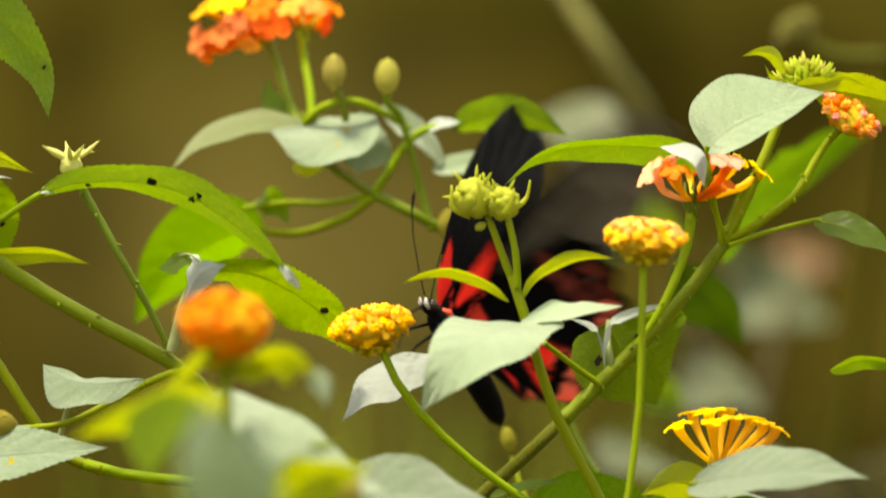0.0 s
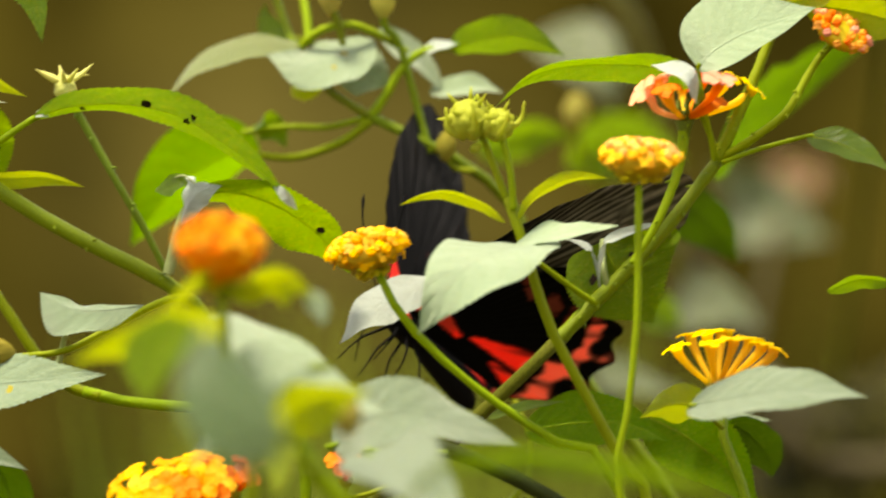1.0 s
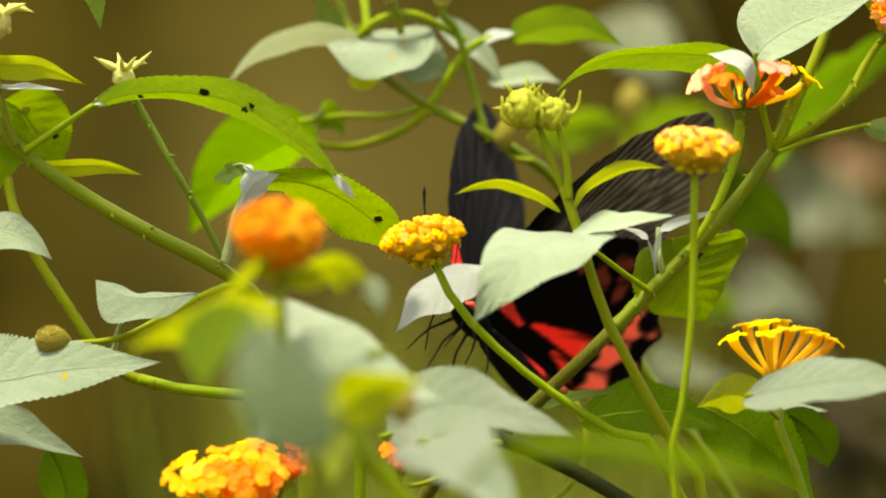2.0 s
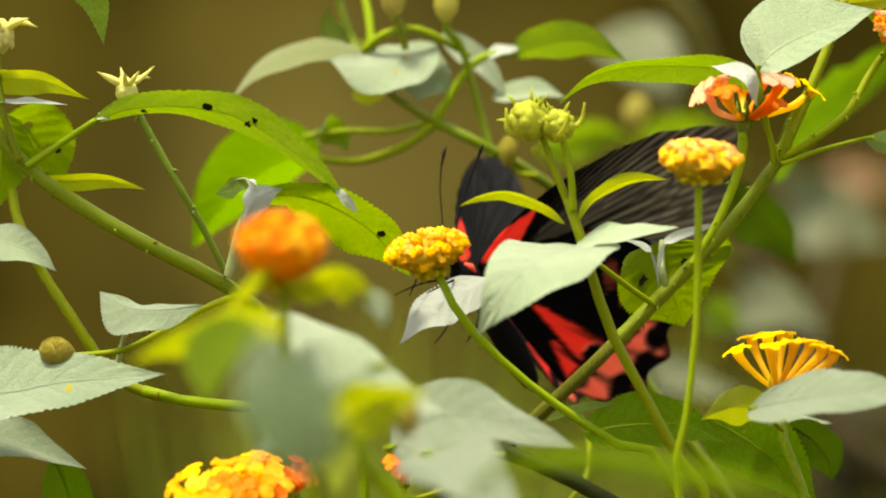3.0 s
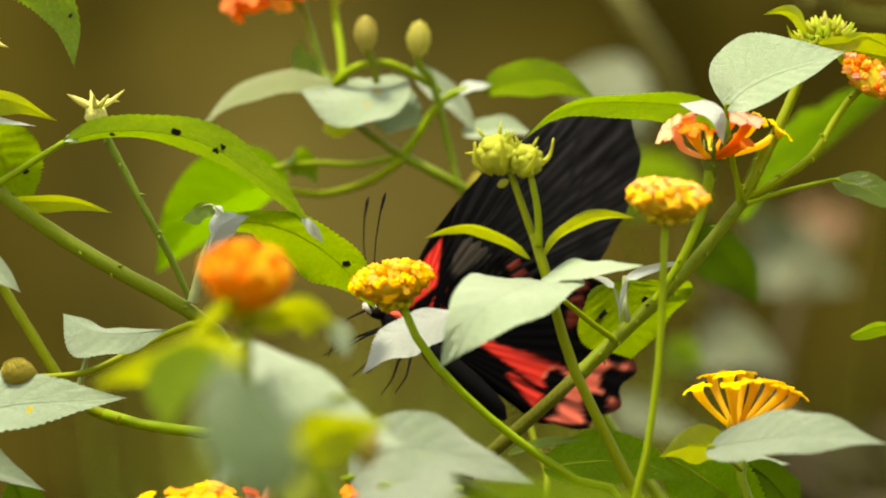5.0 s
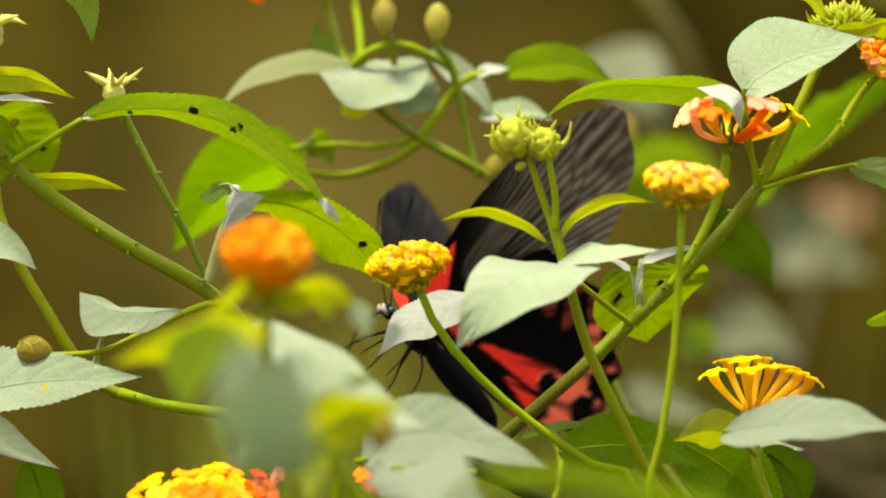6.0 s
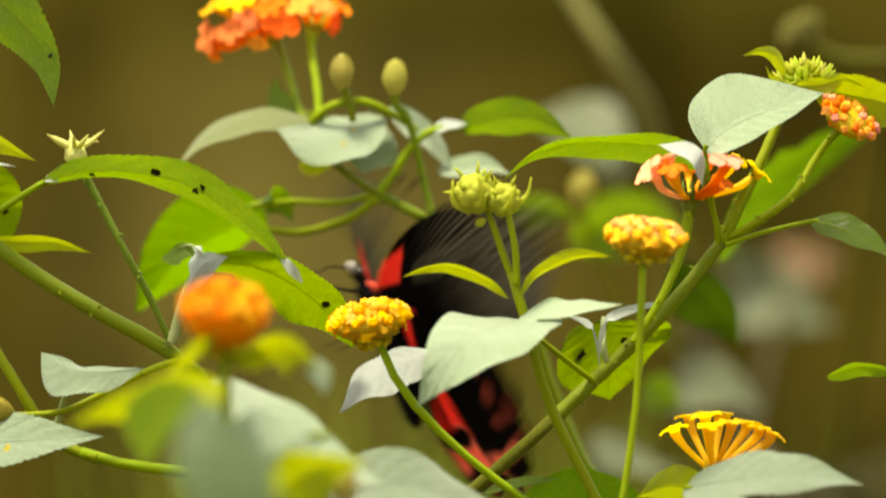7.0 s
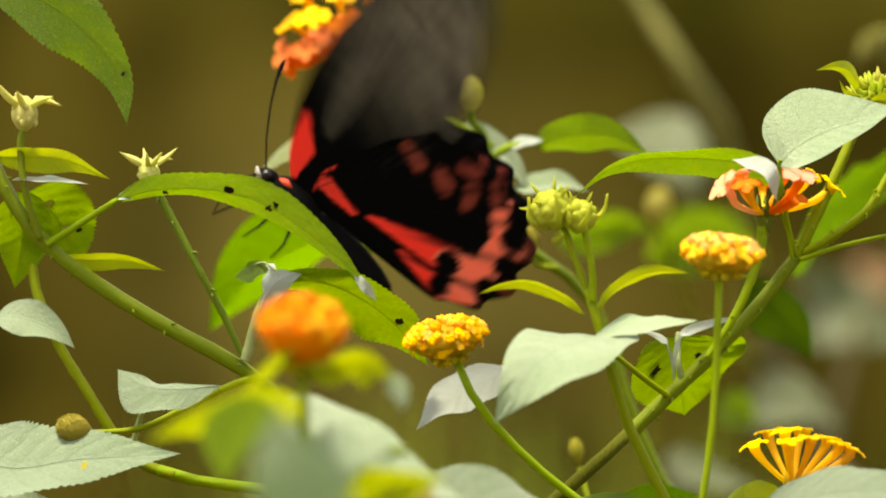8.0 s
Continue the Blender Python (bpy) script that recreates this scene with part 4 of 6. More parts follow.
def open_shoot():
    p = plant(20, 2, "lantana shoot with an open yellow head")
    stem(p, [cm(20, 2, -1), cm(15, 1, 30), cm(10.5, -0.5, 55), cm(8.38, -1.0, 63.80), cm(7.83, -1.0, 65.32), cm(7.67, -1.0, 66.21), cm(7.68, -1.0, 66.84)], 3.2, 2.2, STEM, seed=16)
    spray_head(p, cm(7.60, -1, 66.84), (0.03, 0.0, 1), [
        (cm(6.68, -1.2, 67.76), (-0.35, -0.1, 0.95), 2.3, PETAL_YELLOW, PETAL_AMBER),
        (cm(7.05, -0.4, 68.03), (-0.15, 0.1, 1), 2.4, PETAL_YELLOW, PETAL_AMBER),
        (cm(7.36, -1.4, 68.07), (-0.1, -0.1, 1), 2.4, PETAL_YELLOW, PETAL_AMBER),
        (cm(7.74, -0.3, 68.08), (0.0, 0.2, 1), 2.3, PETAL_YELLOW, PETAL_AMBER),
        (cm(7.43, -1.9, 67.85), (-0.05, -0.35, 0.95), 1.9, PETAL_YELLOW, PETAL_AMBER),
        (cm(7.95, -1.6, 67.94), (0.1, -0.2, 1), 2.2, PETAL_YELLOW, PETAL_AMBER),
        (cm(8.34, -0.6, 67.93), (0.1, 0.1, 1), 2.3, PETAL_YELLOW, PETAL_AMBER),
        (cm(8.59, -1.1, 67.83), (0.15, 0.0, 1), 2.0, PETAL_YELLOW, PETAL_AMBER),
        (cm(8.85, -1.3, 67.71), (0.3, -0.05, 0.95), 2.5, PETAL_YELLOW, PETAL_AMBER),
    ], "open yellow flower head with long curved tubes", 43, 0.9, PETAL_GREENISH)
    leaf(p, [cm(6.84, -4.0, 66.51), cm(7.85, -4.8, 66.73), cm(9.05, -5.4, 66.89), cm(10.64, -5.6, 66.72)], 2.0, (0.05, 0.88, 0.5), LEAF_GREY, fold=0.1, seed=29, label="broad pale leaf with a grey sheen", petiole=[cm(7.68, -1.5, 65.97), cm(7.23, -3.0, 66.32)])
    leaf(p, [cm(7.52, 0.4, 66.20), cm(7.12, 0, 66.41), cm(6.52, -0.8, 66.46), cm(5.84, -1.4, 66.20)], 1.0, (-0.1, -0.5, 0.8), LEAF_YOUNG, seed=30)
    leaf(p, [cm(7.96, 2.0, 66.03), cm(8.49, 2.2, 65.68), cm(8.90, 2.6, 65.21), cm(9.06, 3.0, 64.68)], 1.3, (0.9, -0.3, 0.5), LEAF_DEEP_SHADED, seed=31)
    leaf(p, [cm(7.11, 3.0, 66.04), cm(7.89, 3.0, 66.04), cm(9.06, 3.0, 66.00)], 0.7, (0, 0.8, 0.5), LEAF_PALE, seed=32)
    leaf(p, [cm(10.09, -1.0, 69.00), cm(10.85, -1.0, 69.25), cm(11.83, -1.4, 69.13)], 0.55, (0, -0.7, 0.7), LEAF, seed=33)
    settle(p)
    return p


# ---- the shrub with the thick prickly branch ----
def prickly_shrub():
    p = plant(0, 1, "lantana shrub with a thick prickly green branch")
    stem(p, [cm(0, 1, -1), cm(-1, 1, 30), cm(-2.6, 0.7, 55), cm(-3.57, 0.5, 66.68), cm(-4.02, 0.4, 68.48), cm(-4.97, 0.3, 69.28), cm(-6.44, 0.2, 70.04), cm(-7.97, 0.2, 70.91), cm(-9.38, 0.2, 71.93), cm(-10.14, 0.2, 72.89), cm(-10.79, 0.3, 74.10)], 5.4, 3.1, STEM, prickles=110, seed=17)
    stem(p, [cm(-4.79, 0.2, 69.40), cm(-5.28, 0.0, 70.40), cm(-5.85, -0.2, 71.41), cm(-6.36, -0.2, 72.33), cm(-6.91, -0.2, 73.30)], 1.5, 1.8, STEM_GREEN, "stalk", prickles=5, seed=18)
    star_calyx(p, cm(-7.03, -0.2, 73.58), (-0.05, -0.1, 1), 1.0, 51)
    # long arched leaf
    leaf(p, [cm(-7.79, -0.3, 72.89), cm(-6.90, -0.9, 73.16), cm(-5.74, -1.3, 73.20), cm(-4.60, -1.4, 72.98), cm(-3.59, -1.3, 72.42), cm(-2.71, -1.1, 71.72), cm(-1.93, -0.9, 70.88)], 1.25, (0.1, -0.8, 0.6), LEAF, fold=-0.25, seed=41, label="long arched leaf with black rotted spots", holes=[(0.42, 0.1, 2.2), (0.56, -0.1, 1.7), (0.58, 0.25, 1.6), (0.2, -0.3, 1.4)], belly=0.5, petiole=[cm(-9.30, 0.0, 71.90), cm(-8.59, -0.1, 72.37)], stalk=1.6)
    # small whitish blades laid over the leaf tip and the joint
    leaf(p, [cm(-2.33, -1, 71.38), cm(-2.15, -1.1, 71.20), cm(-2.00, -1.1, 71.03), cm(-1.82, -1, 70.80)], 0.26, (0.7, -0.3, 0.6), LEAF_SILVER, ripple=0.8, teeth=0.2, belly=0.5, seed=66, label="whitish leaf tip")
    leaf(p, [cm(-7.69, -0.4, 72.99), cm(-7.55, -0.5, 73.01), cm(-7.38, -0.5, 72.94)], 0.24, (0.2, 0.5, 0.8), LEAF_SILVER, ripple=0.5, teeth=0.1, seed=67)
    # rolled leaf on a pale upright petiole
    leaf(p, [cm(-4.18, -0.4, 71.06), cm(-3.42, -0.7, 71.22), cm(-2.43, -0.5, 70.96), cm(-1.47, -0.1, 70.34), cm(-0.65, 0.5, 69.36)], 2.0, (0.3, -0.72, 0.62), LEAF_BRIGHT, fold=-0.1, ripple=0.8, halves=(1.05, 0.72), belly=0.52, seed=42, label="broad green leaf with a rolled pale base", holes=[(0.72, 0.3, 1.9)], petiole=[cm(-4.75, 0.1, 69.40), cm(-4.64, 0, 69.86), cm(-4.48, -0.2, 70.46), cm(-4.30, -0.3, 70.88)], stalk=2.5, stalk_material=STEM_PALE)
    leaf(p, [cm(-4.45, -0.5, 70.50), cm(-4.21, -0.9, 71.00), cm(-3.95, -1, 71.25), cm(-3.45, -0.8, 71.42)], 0.6, (-0.5, 0.35, 0.6), LEAF_SILVER, fold=-0.4, ripple=1.4, teeth=0.2, belly=0.5, seed=43, label="whitish curled leaf base")
    leaf(p, [cm(-4.30, -0.5, 70.78), cm(-4.27, -0.7, 71.16), cm(-4.22, -0.6, 71.51), cm(-4.38, -0.3, 71.59)], 0.34, (0.8, -0.5, 0.3), LEAF_SILVER, ripple=1.2, teeth=0.2, seed=59)
    stem(p, [cm(-5.00, 0.1, 71.31), cm(-4.77, -0.1, 71.38), cm(-4.58, -0.3, 71.55), cm(-4.37, -0.5, 71.60), cm(-4.22, -0.7, 71.50), cm(-3.98, -0.8, 71.31)], 0.4, 0.5, STEM_PALE, "leaf_rim", seed=64)
    stem(p, [cm(-3.99, -0.7, 70.88), cm(-3.73, -0.8, 71.22), cm(-3.41, -0.8, 71.41), cm(-2.95, -0.7, 71.47), cm(-2.47, -0.6, 71.36)], 0.45, 0.3, STEM_PALE, "leaf_rim", seed=65)
    leaf(p, [cm(-4.20, -0.4, 71.41), cm(-4.45, -0.4, 71.46), cm(-4.70, -0.2, 71.34), cm(-5.05, 0, 71.26)], 0.5, (0.1, -0.4, -1), LEAF, belly=0.5, seed=44)
    # leaves at the upper node
    leaf(p, [cm(-10.53, 0.2, 73.85), cm(-9.61, -0.2, 73.86), cm(-8.83, -0.4, 73.80), cm(-7.88, -0.4, 73.40)], 0.75, (0, -0.6, 0.8), LEAF_YOUNG, seed=45, petiole=[cm(-10.27, 0.2, 73.01)])
    leaf(p, [cm(-9.81, 0.9, 73.09), cm(-9.44, 1.2, 72.84), cm(-9.00, 1.4, 72.20), cm(-8.68, 1.4, 71.24)], 1.9, (1, -0.1, 0.5), LEAF_BRIGHT, fold=0.1, seed=46, label="veined green leaf with pale flecks", patches=[(0.25, 0.1, 2.0), (0.4, -0.35, 2.6), (0.55, 0.1, 1.8)], holes=[(0.6, 0.45, 1.2)])
    leaf(p, [cm(-10.05, 0.7, 73.09), cm(-9.94, 1.0, 72.45), cm(-9.95, 1.2, 71.81), cm(-10.09, 1.3, 70.91)], 1.5, (1, 0, 0), LEAF_BRIGHT, seed=47)
    leaf(p, [cm(-10.13, 0.0, 73.33), cm(-9.34, -0.4, 73.32), cm(-8.34, -0.6, 73.27)], 0.5, (0, 0.9, 0.25), LEAF_SILVER, seed=48)
    leaf(p, [cm(-9.09, 0.8, 71.58), cm(-8.25, 0.6, 71.58), cm(-7.48, 0.6, 71.58), cm(-6.64, 0.6, 71.37)], 0.5, (0, -0.5, 0.8), LEAF_YOUNG, seed=49)
    # upper stalk with a second spent head
    stem(p, [cm(-9.47, 0.0, 72.03), cm(-9.80, -0.2, 73.07), cm(-9.94, -0.2, 74.09), cm(-9.86, -0.2, 74.60)], 1.8, 1.5, STEM, "stalk", seed=19)
    star_calyx(p, cm(-9.86, -0.2, 74.83), (0.05, -0.1, 1), 1.25, 52)
    # great leaf overhead
    leaf(p, [cm(-11.05, 0.4, 78.07), cm(-9.73, -0.2, 77.53), cm(-8.56, -0.6, 76.75), cm(-7.73, -0.7, 75.73), cm(-7.52, -0.6, 74.61)], 1.85, (0.55, -0.55, 0.7), LEAF, fold=0.1, seed=50, label="large drooping green leaf", holes=[(0.8, 0.35, 1.4)], belly=0.45)
    leaf(p, [cm(-2.82, 8.5, 72.37), cm(-3.83, 8.5, 72.10), cm(-4.91, 8.5, 71.36), cm(-5.92, 8.5, 70.01)], 2.5, (-0.6, -0.7, 0.55), LEAF_LIT, ripple=0.2, teeth=0.2, seed=51)
    settle(p)
    return p


def low_shrub():
    p = plant(-12, 2, "low lantana branch with pale leaves and a bud")
    stem(p, [cm(-12, 2, -1), cm(-6, 1, 30), cm(-2.6, 0.5, 57), cm(-1.7, 0.2, 65.0), cm(-2.86, 0.0, 66.25), cm(-4.26, 0.0, 66.47), cm(-5.41, 0.0, 66.57), cm(-6.3, 0.2, 66.72), cm(-6.7, 0.35, 66.84)], 4.0, 2.45, STEM_YOUNG, seed=21)
    stem(p, [cm(-6.3, 0.2, 66.72), cm(-7.0, 0.5, 66.95), cm(-7.61, 0.6, 67.45), cm(-8.38, 0.6, 68.60), cm(-9.09, 0.8, 69.69), cm(-9.56, 1.0, 70.72), cm(-9.72, 1.2, 71.43)], 2.5, 2.1, STEM_YOUNG, seed=20)
    stem(p, [cm(-5.38, 0.0, 68.66), cm(-6.17, -0.2, 68.23), cm(-7.12, -0.3, 67.78), cm(-8.30, -0.4, 67.65)], 1.6, 1.2, STEM_YOUNG, "stalk", seed=23)
    stem(p, [cm(-5.38, 0.0, 68.66), cm(-4.8, 0.1, 68.9), cm(-4.3, 0.3, 69.0)], 1.6, 1.8, STEM_YOUNG, "stalk", seed=28)
    stem(p, [cm(-7.31, 0.2, 67.29), cm(-7.19, 0, 67.76), cm(-7.05, -0.4, 68.25)], 1.4, 1.1, STEM_PALE, "petiole", seed=31)
    plain_bud(p, cm(-8.60, -0.4, 67.75), (-0.95, -0.1, 0.1), 0.7, 0.82, 53, "round ochre flower bud", BUD_OCHRE)
    leaf(p, [cm(-5.31, -0.6, 68.79), cm(-6.26, -0.9, 68.68), cm(-7.00, -0.8, 68.74), cm(-7.64, -0.3, 69.10)], 1.2, (0.05, 0.6, 0.62), LEAF_GREY, halves=(1.15, 0.6), ripple=1.0, belly=0.6, seed=53)
    leaf(p, [cm(-10.44, 0.8, 70.27), cm(-9.77, 0.4, 70.20), cm(-9.12, 0.2, 69.95), cm(-8.64, 0.2, 69.55)], 0.95, (0.3, 0.4, 0.8), LEAF_PALE, fold=0.15, seed=54)
    leaf(p, [cm(-11.58, 0.6, 67.19), cm(-9.98, -0.4, 66.83), cm(-8.42, -1.0, 67.07), cm(-6.15, -1.2, 67.25)], 2.4, (-0.1, 0.75, 0.7), LEAF_GREY, fold=0.15, seed=55, patches=[(0.64, -0.3, 2.0)], label="broad pale leaf with dark veins and a brown fleck", petiole=[cm(-10.84, 1.0, 65.90)])
    leaf(p, [cm(-10.88, 1.5, 65.89), cm(-9.81, 1.0, 65.71), cm(-8.90, 0.8, 65.40), cm(-8.00, 0.8, 65.06)], 1.2, (0, 0.7, 0.7), LEAF_GREY, seed=56)
    leaf(p, [cm(-8.81, 1.5, 65.25), cm(-8.56, 1.6, 64.73), cm(-8.44, 1.8, 64.07), cm(-8.58, 2.0, 63.29)], 1.2, (1, 0, 0.2), LEAF_DEEP, seed=57)
    settle(p)
    return p


# ---- the shoots close before the lens, out of focus ----
def near_shoot():
    p = plant(-6, -16, "lantana shoot with an orange head, close to the lens")
    stem(p, [cm(-6, -16, -1), cm(-5.6, -15, 30), cm(-4.6, -14, 56), cm(-2.59, -14.0, 65.15), cm(-2.94, -14.0, 67.00), cm(-3.17, -14.0, 68.28), cm(-3.22, -14.0, 69.43)], 4.0, 2.2, STEM_YOUNG, seed=24)
    flower_head(p, cm(-3.23, -14.0, 70.15), (0, -0.15, 1), 1.85, 1.5, "bud", orange_mix, 44, 130, 0.74, "dome of crowded orange florets", low=-0.75, rough=0.05)
    leaf(p, [cm(-3.23, -14.0, 69.32), cm(-3.62, -14.4, 69.26), cm(-4.07, -14.8, 69.03), cm(-4.41, -15.0, 68.63)], 1.0, (0.3, -0.8, 0.5), LEAF_YOUNG, seed=61)
    leaf(p, [cm(-3.15, -14.0, 69.14), cm(-2.30, -14.6, 69.42), cm(-1.66, -15, 69.40), cm(-1.26, -15, 68.91)], 1.25, (0.2, -0.82, 0.5), LEAF_YOUNG, ripple=1.2, seed=62)
    leaf(p, [cm(-1.48, -15.0, 69.21), cm(-1.31, -15.0, 68.98), cm(-1.19, -15.0, 68.77), cm(-1.14, -15.0, 68.46)], 0.5, (1, 0.5, 0.2), LEAF_PALE, seed=63)
    leaf(p, [cm(-3.24, -16.0, 68.19), cm(-4.12, -17.0, 68.31), cm(-5.10, -18.0, 68.10), cm(-6.22, -18.0, 67.77)], 1.7, (0.15, -0.85, 0.5), LEAF_YOUNG, seed=64)
    leaf(p, [cm(-3.76, -18.5, 68.62), cm(-4.12, -18.8, 68.29), cm(-4.43, -19.4, 67.76), cm(-4.56, -20.2, 67.05)], 1.5, (1, -0.1, 0.2), LEAF_BRIGHT, ripple=0.3, seed=65)
    leaf(p, [cm(-1.29, -15, 67.70), cm(-2.12, -15.6, 67.27), cm(-2.93, -16.4, 66.64), cm(-3.79, -17, 65.78)], 2.3, (0.6, 0.62, 0.72), LEAF_PALE, fold=0.05, ripple=0.4, belly=0.45, seed=74, label="broad pale leaf", petiole=[cm(-2.98, -14.0, 67.20), cm(-1.08, -14.4, 67.63)])
    leaf(p, [cm(-3.65, -9.0, 68.67), cm(-2.44, -9.5, 67.77), cm(-1.24, -10.0, 67.11), cm(0.19, -10.0, 66.58)], 2.0, (0.42, 0.75, 0.5), LEAF_PALE, halves=(1.3, 1.0), fold=0.08, ripple=0.4, seed=66, label="broad pale leaf", petiole=[cm(-3.16, -13.6, 68.39)])
    settle(p)
    return p


def nearest_shoot():
    p = plant(2, -30, "low lantana shoot, close to the lens")
    stem(p, [cm(2, -30, -1), cm(1, -28, 30), cm(0.6, -20, 52), cm(-0.51, -15, 64.04), cm(-1.29, -15, 65.42), cm(-1.97, -15, 66.51)], 4.8, 4.0, STEM_YOUNG, seed=25)
    leaf(p, [cm(-1.88, -30.0, 66.21), cm(-2.55, -30.0, 66.90), cm(-3.02, -29.5, 67.70), cm(-3.25, -28.5, 68.67)], 1.75, (0.9, 0.35, 0.3), LEAF_MIST, fold=0.1, ripple=0.3, seed=60, label="broad grey-green leaf", petiole=[cm(-1.29, -15, 65.53), cm(-1.45, -22.0, 65.85)])
    leaf(p, [cm(-1.96, -16, 66.37), cm(-1.52, -16.5, 66.83), cm(-0.95, -17, 67.07), cm(-0.16, -17, 67.18)], 1.3, (0.1, -0.6, 0.75), LEAF_YOUNG, seed=68)
    leaf(p, [cm(-1.98, -16, 66.59), cm(-2.09, -16, 66.14), cm(-1.98, -17.2, 65.56), cm(-2.10, -18, 65.08)], 0.9, (1, -0.2, 0.2), LEAF_YOUNG, seed=69)
    plain_bud(p, cm(-0.67, -16, 66.65), (0, 0, 1), 0.6, 0.8, 54, "round yellow-green flower bud")
    leaf(p, [cm(1.18, -25.0, 65.97), cm(2.50, -25.5, 66.11), cm(3.86, -26.0, 65.98), cm(5.76, -26.0, 65.63), cm(7.34, -26.0, 64.95)], 0.55, (0, -0.6, 0.8), LEAF, seed=70, label="long bright green leaf", petiole=[cm(-0.27, -15, 63.58), cm(0.60, -21.0, 65.2)])
    settle(p)
    return p


def bottom_shoot():
    p = plant(-8, -4, "lantana shoot with a broad yellow and orange head")
    stem(p, [cm(-8, -4, -1), cm(-7, -4, 30), cm(-5, -3.6, 56), cm(-4.29, -3.4, 62.91), cm(-4.42, -3.2, 63.35), cm(-4.30, -3.2, 63.58)], 3.5, 2.2, STEM_YOUNG, seed=26)
    spray_head(p, cm(-4.30, -3.2, 63.64), (-0.1, -0.3, 1), [
        (cm(-5.88, -3.2, 64.82), (-0.6, -0.5, 0.6), 2.1, PETAL_GOLD, PETAL_AMBER),
        (cm(-5.53, -2.8, 65.13), (-0.45, -0.4, 0.8), 2.4, PETAL_GOLD, PETAL_AMBER),
        (cm(-5.27, -3.7, 64.87), (-0.4, -0.7, 0.6), 2.4, PETAL_AMBER, PETAL_AMBER),
        (cm(-5.04, -3.4, 65.03), (-0.3, -0.6, 0.7), 2.3, PETAL_GOLD, PETAL_AMBER),
        (cm(-4.76, -2.8, 65.29), (-0.2, -0.4, 0.9), 2.4, PETAL_MARIGOLD, PETAL_ORANGE),
        (cm(-4.42, -2.5, 65.35), (-0.1, -0.4, 0.9), 2.4, PETAL_GOLD, PETAL_AMBER),
        (cm(-4.10, -2.3, 65.44), (0.05, -0.3, 1), 2.4, PETAL_GOLD, PETAL_AMBER),
        (cm(-3.79, -2.4, 65.39), (0.2, -0.3, 0.95), 2.1, PETAL_MARIGOLD, PETAL_ORANGE),
        (cm(-4.71, -4.1, 64.93), (-0.1, -0.8, 0.5), 2.5, PETAL_ORANGE, PETAL_ORANGE),
        (cm(-4.37, -4.3, 64.84), (0.0, -0.85, 0.5), 2.7, PETAL_ORANGE, PETAL_ORANGE),
        (cm(-4.24, -3.3, 65.16), (0.0, -0.6, 0.8), 2.3, PETAL_MARIGOLD, PETAL_ORANGE),
        (cm(-3.87, -3.6, 65.10), (0.1, -0.65, 0.75), 2.5, PETAL_GOLD, PETAL_AMBER),
        (cm(-3.52, -3, 65.17), (0.3, -0.5, 0.8), 2.3, PETAL_GOLD, PETAL_AMBER),
        (cm(-3.55, -3.9, 64.91), (0.3, -0.75, 0.55), 2.4, PETAL_AMBER, PETAL_AMBER),
        (cm(-3.98, -4.2, 64.85), (0.1, -0.85, 0.5), 2.4, PETAL_MARIGOLD, PETAL_ORANGE),
        (cm(-3.28, -3.2, 65.01), (0.5, -0.5, 0.7), 2, PETAL_ORANGE, PETAL_ORANGE),
        (cm(-4.90, -4.3, 64.67), (-0.2, -0.9, 0.4), 2.4, PETAL_GOLD, PETAL_AMBER),
        (cm(-5.51, -4, 64.60), (-0.4, -0.8, 0.4), 2.4, PETAL_GOLD, PETAL_AMBER),
        (cm(-3.67, -4.2, 64.59), (0.2, -0.9, 0.3), 2.4, PETAL_ORANGE, PETAL_ORANGE),
        (cm(-4.21, -4.5, 64.53), (0.0, -0.95, 0.3), 2.5, PETAL_MARIGOLD, PETAL_ORANGE),
        (cm(-4.60, -3.4, 65.11), (-0.15, -0.6, 0.8), 2.2, PETAL_GOLD, PETAL_AMBER),
    ], "broad head of open yellow and orange florets", 45, 1.2)
    spray_head(p, cm(-3.30, -3, 64.67), (0.2, -0.1, 1), [
        (cm(-3.16, -2.8, 65.37), (0.1, -0.4, 0.9), 1.5, PETAL_FLAME, PETAL_PINK),
        (cm(-2.68, -3, 65.40), (0.85, -0.3, 0.6), 1.3, PETAL_PINK, PETAL_PINK),
        (cm(-2.94, -3.4, 65.01), (0.5, -0.7, 0.4), 2.1, PETAL_SALMON, PETAL_ORANGE),
    ], "salmon florets at the edge of the head", 46, 0.7)
    stem(p, [cm(-4.36, -3.2, 63.1), cm(-3.80, -3.1, 63.50), cm(-3.30, -3, 64.65)], 1.2, 1.0, STEM_YOUNG, "stalk", seed=29)
    settle(p)
    return p


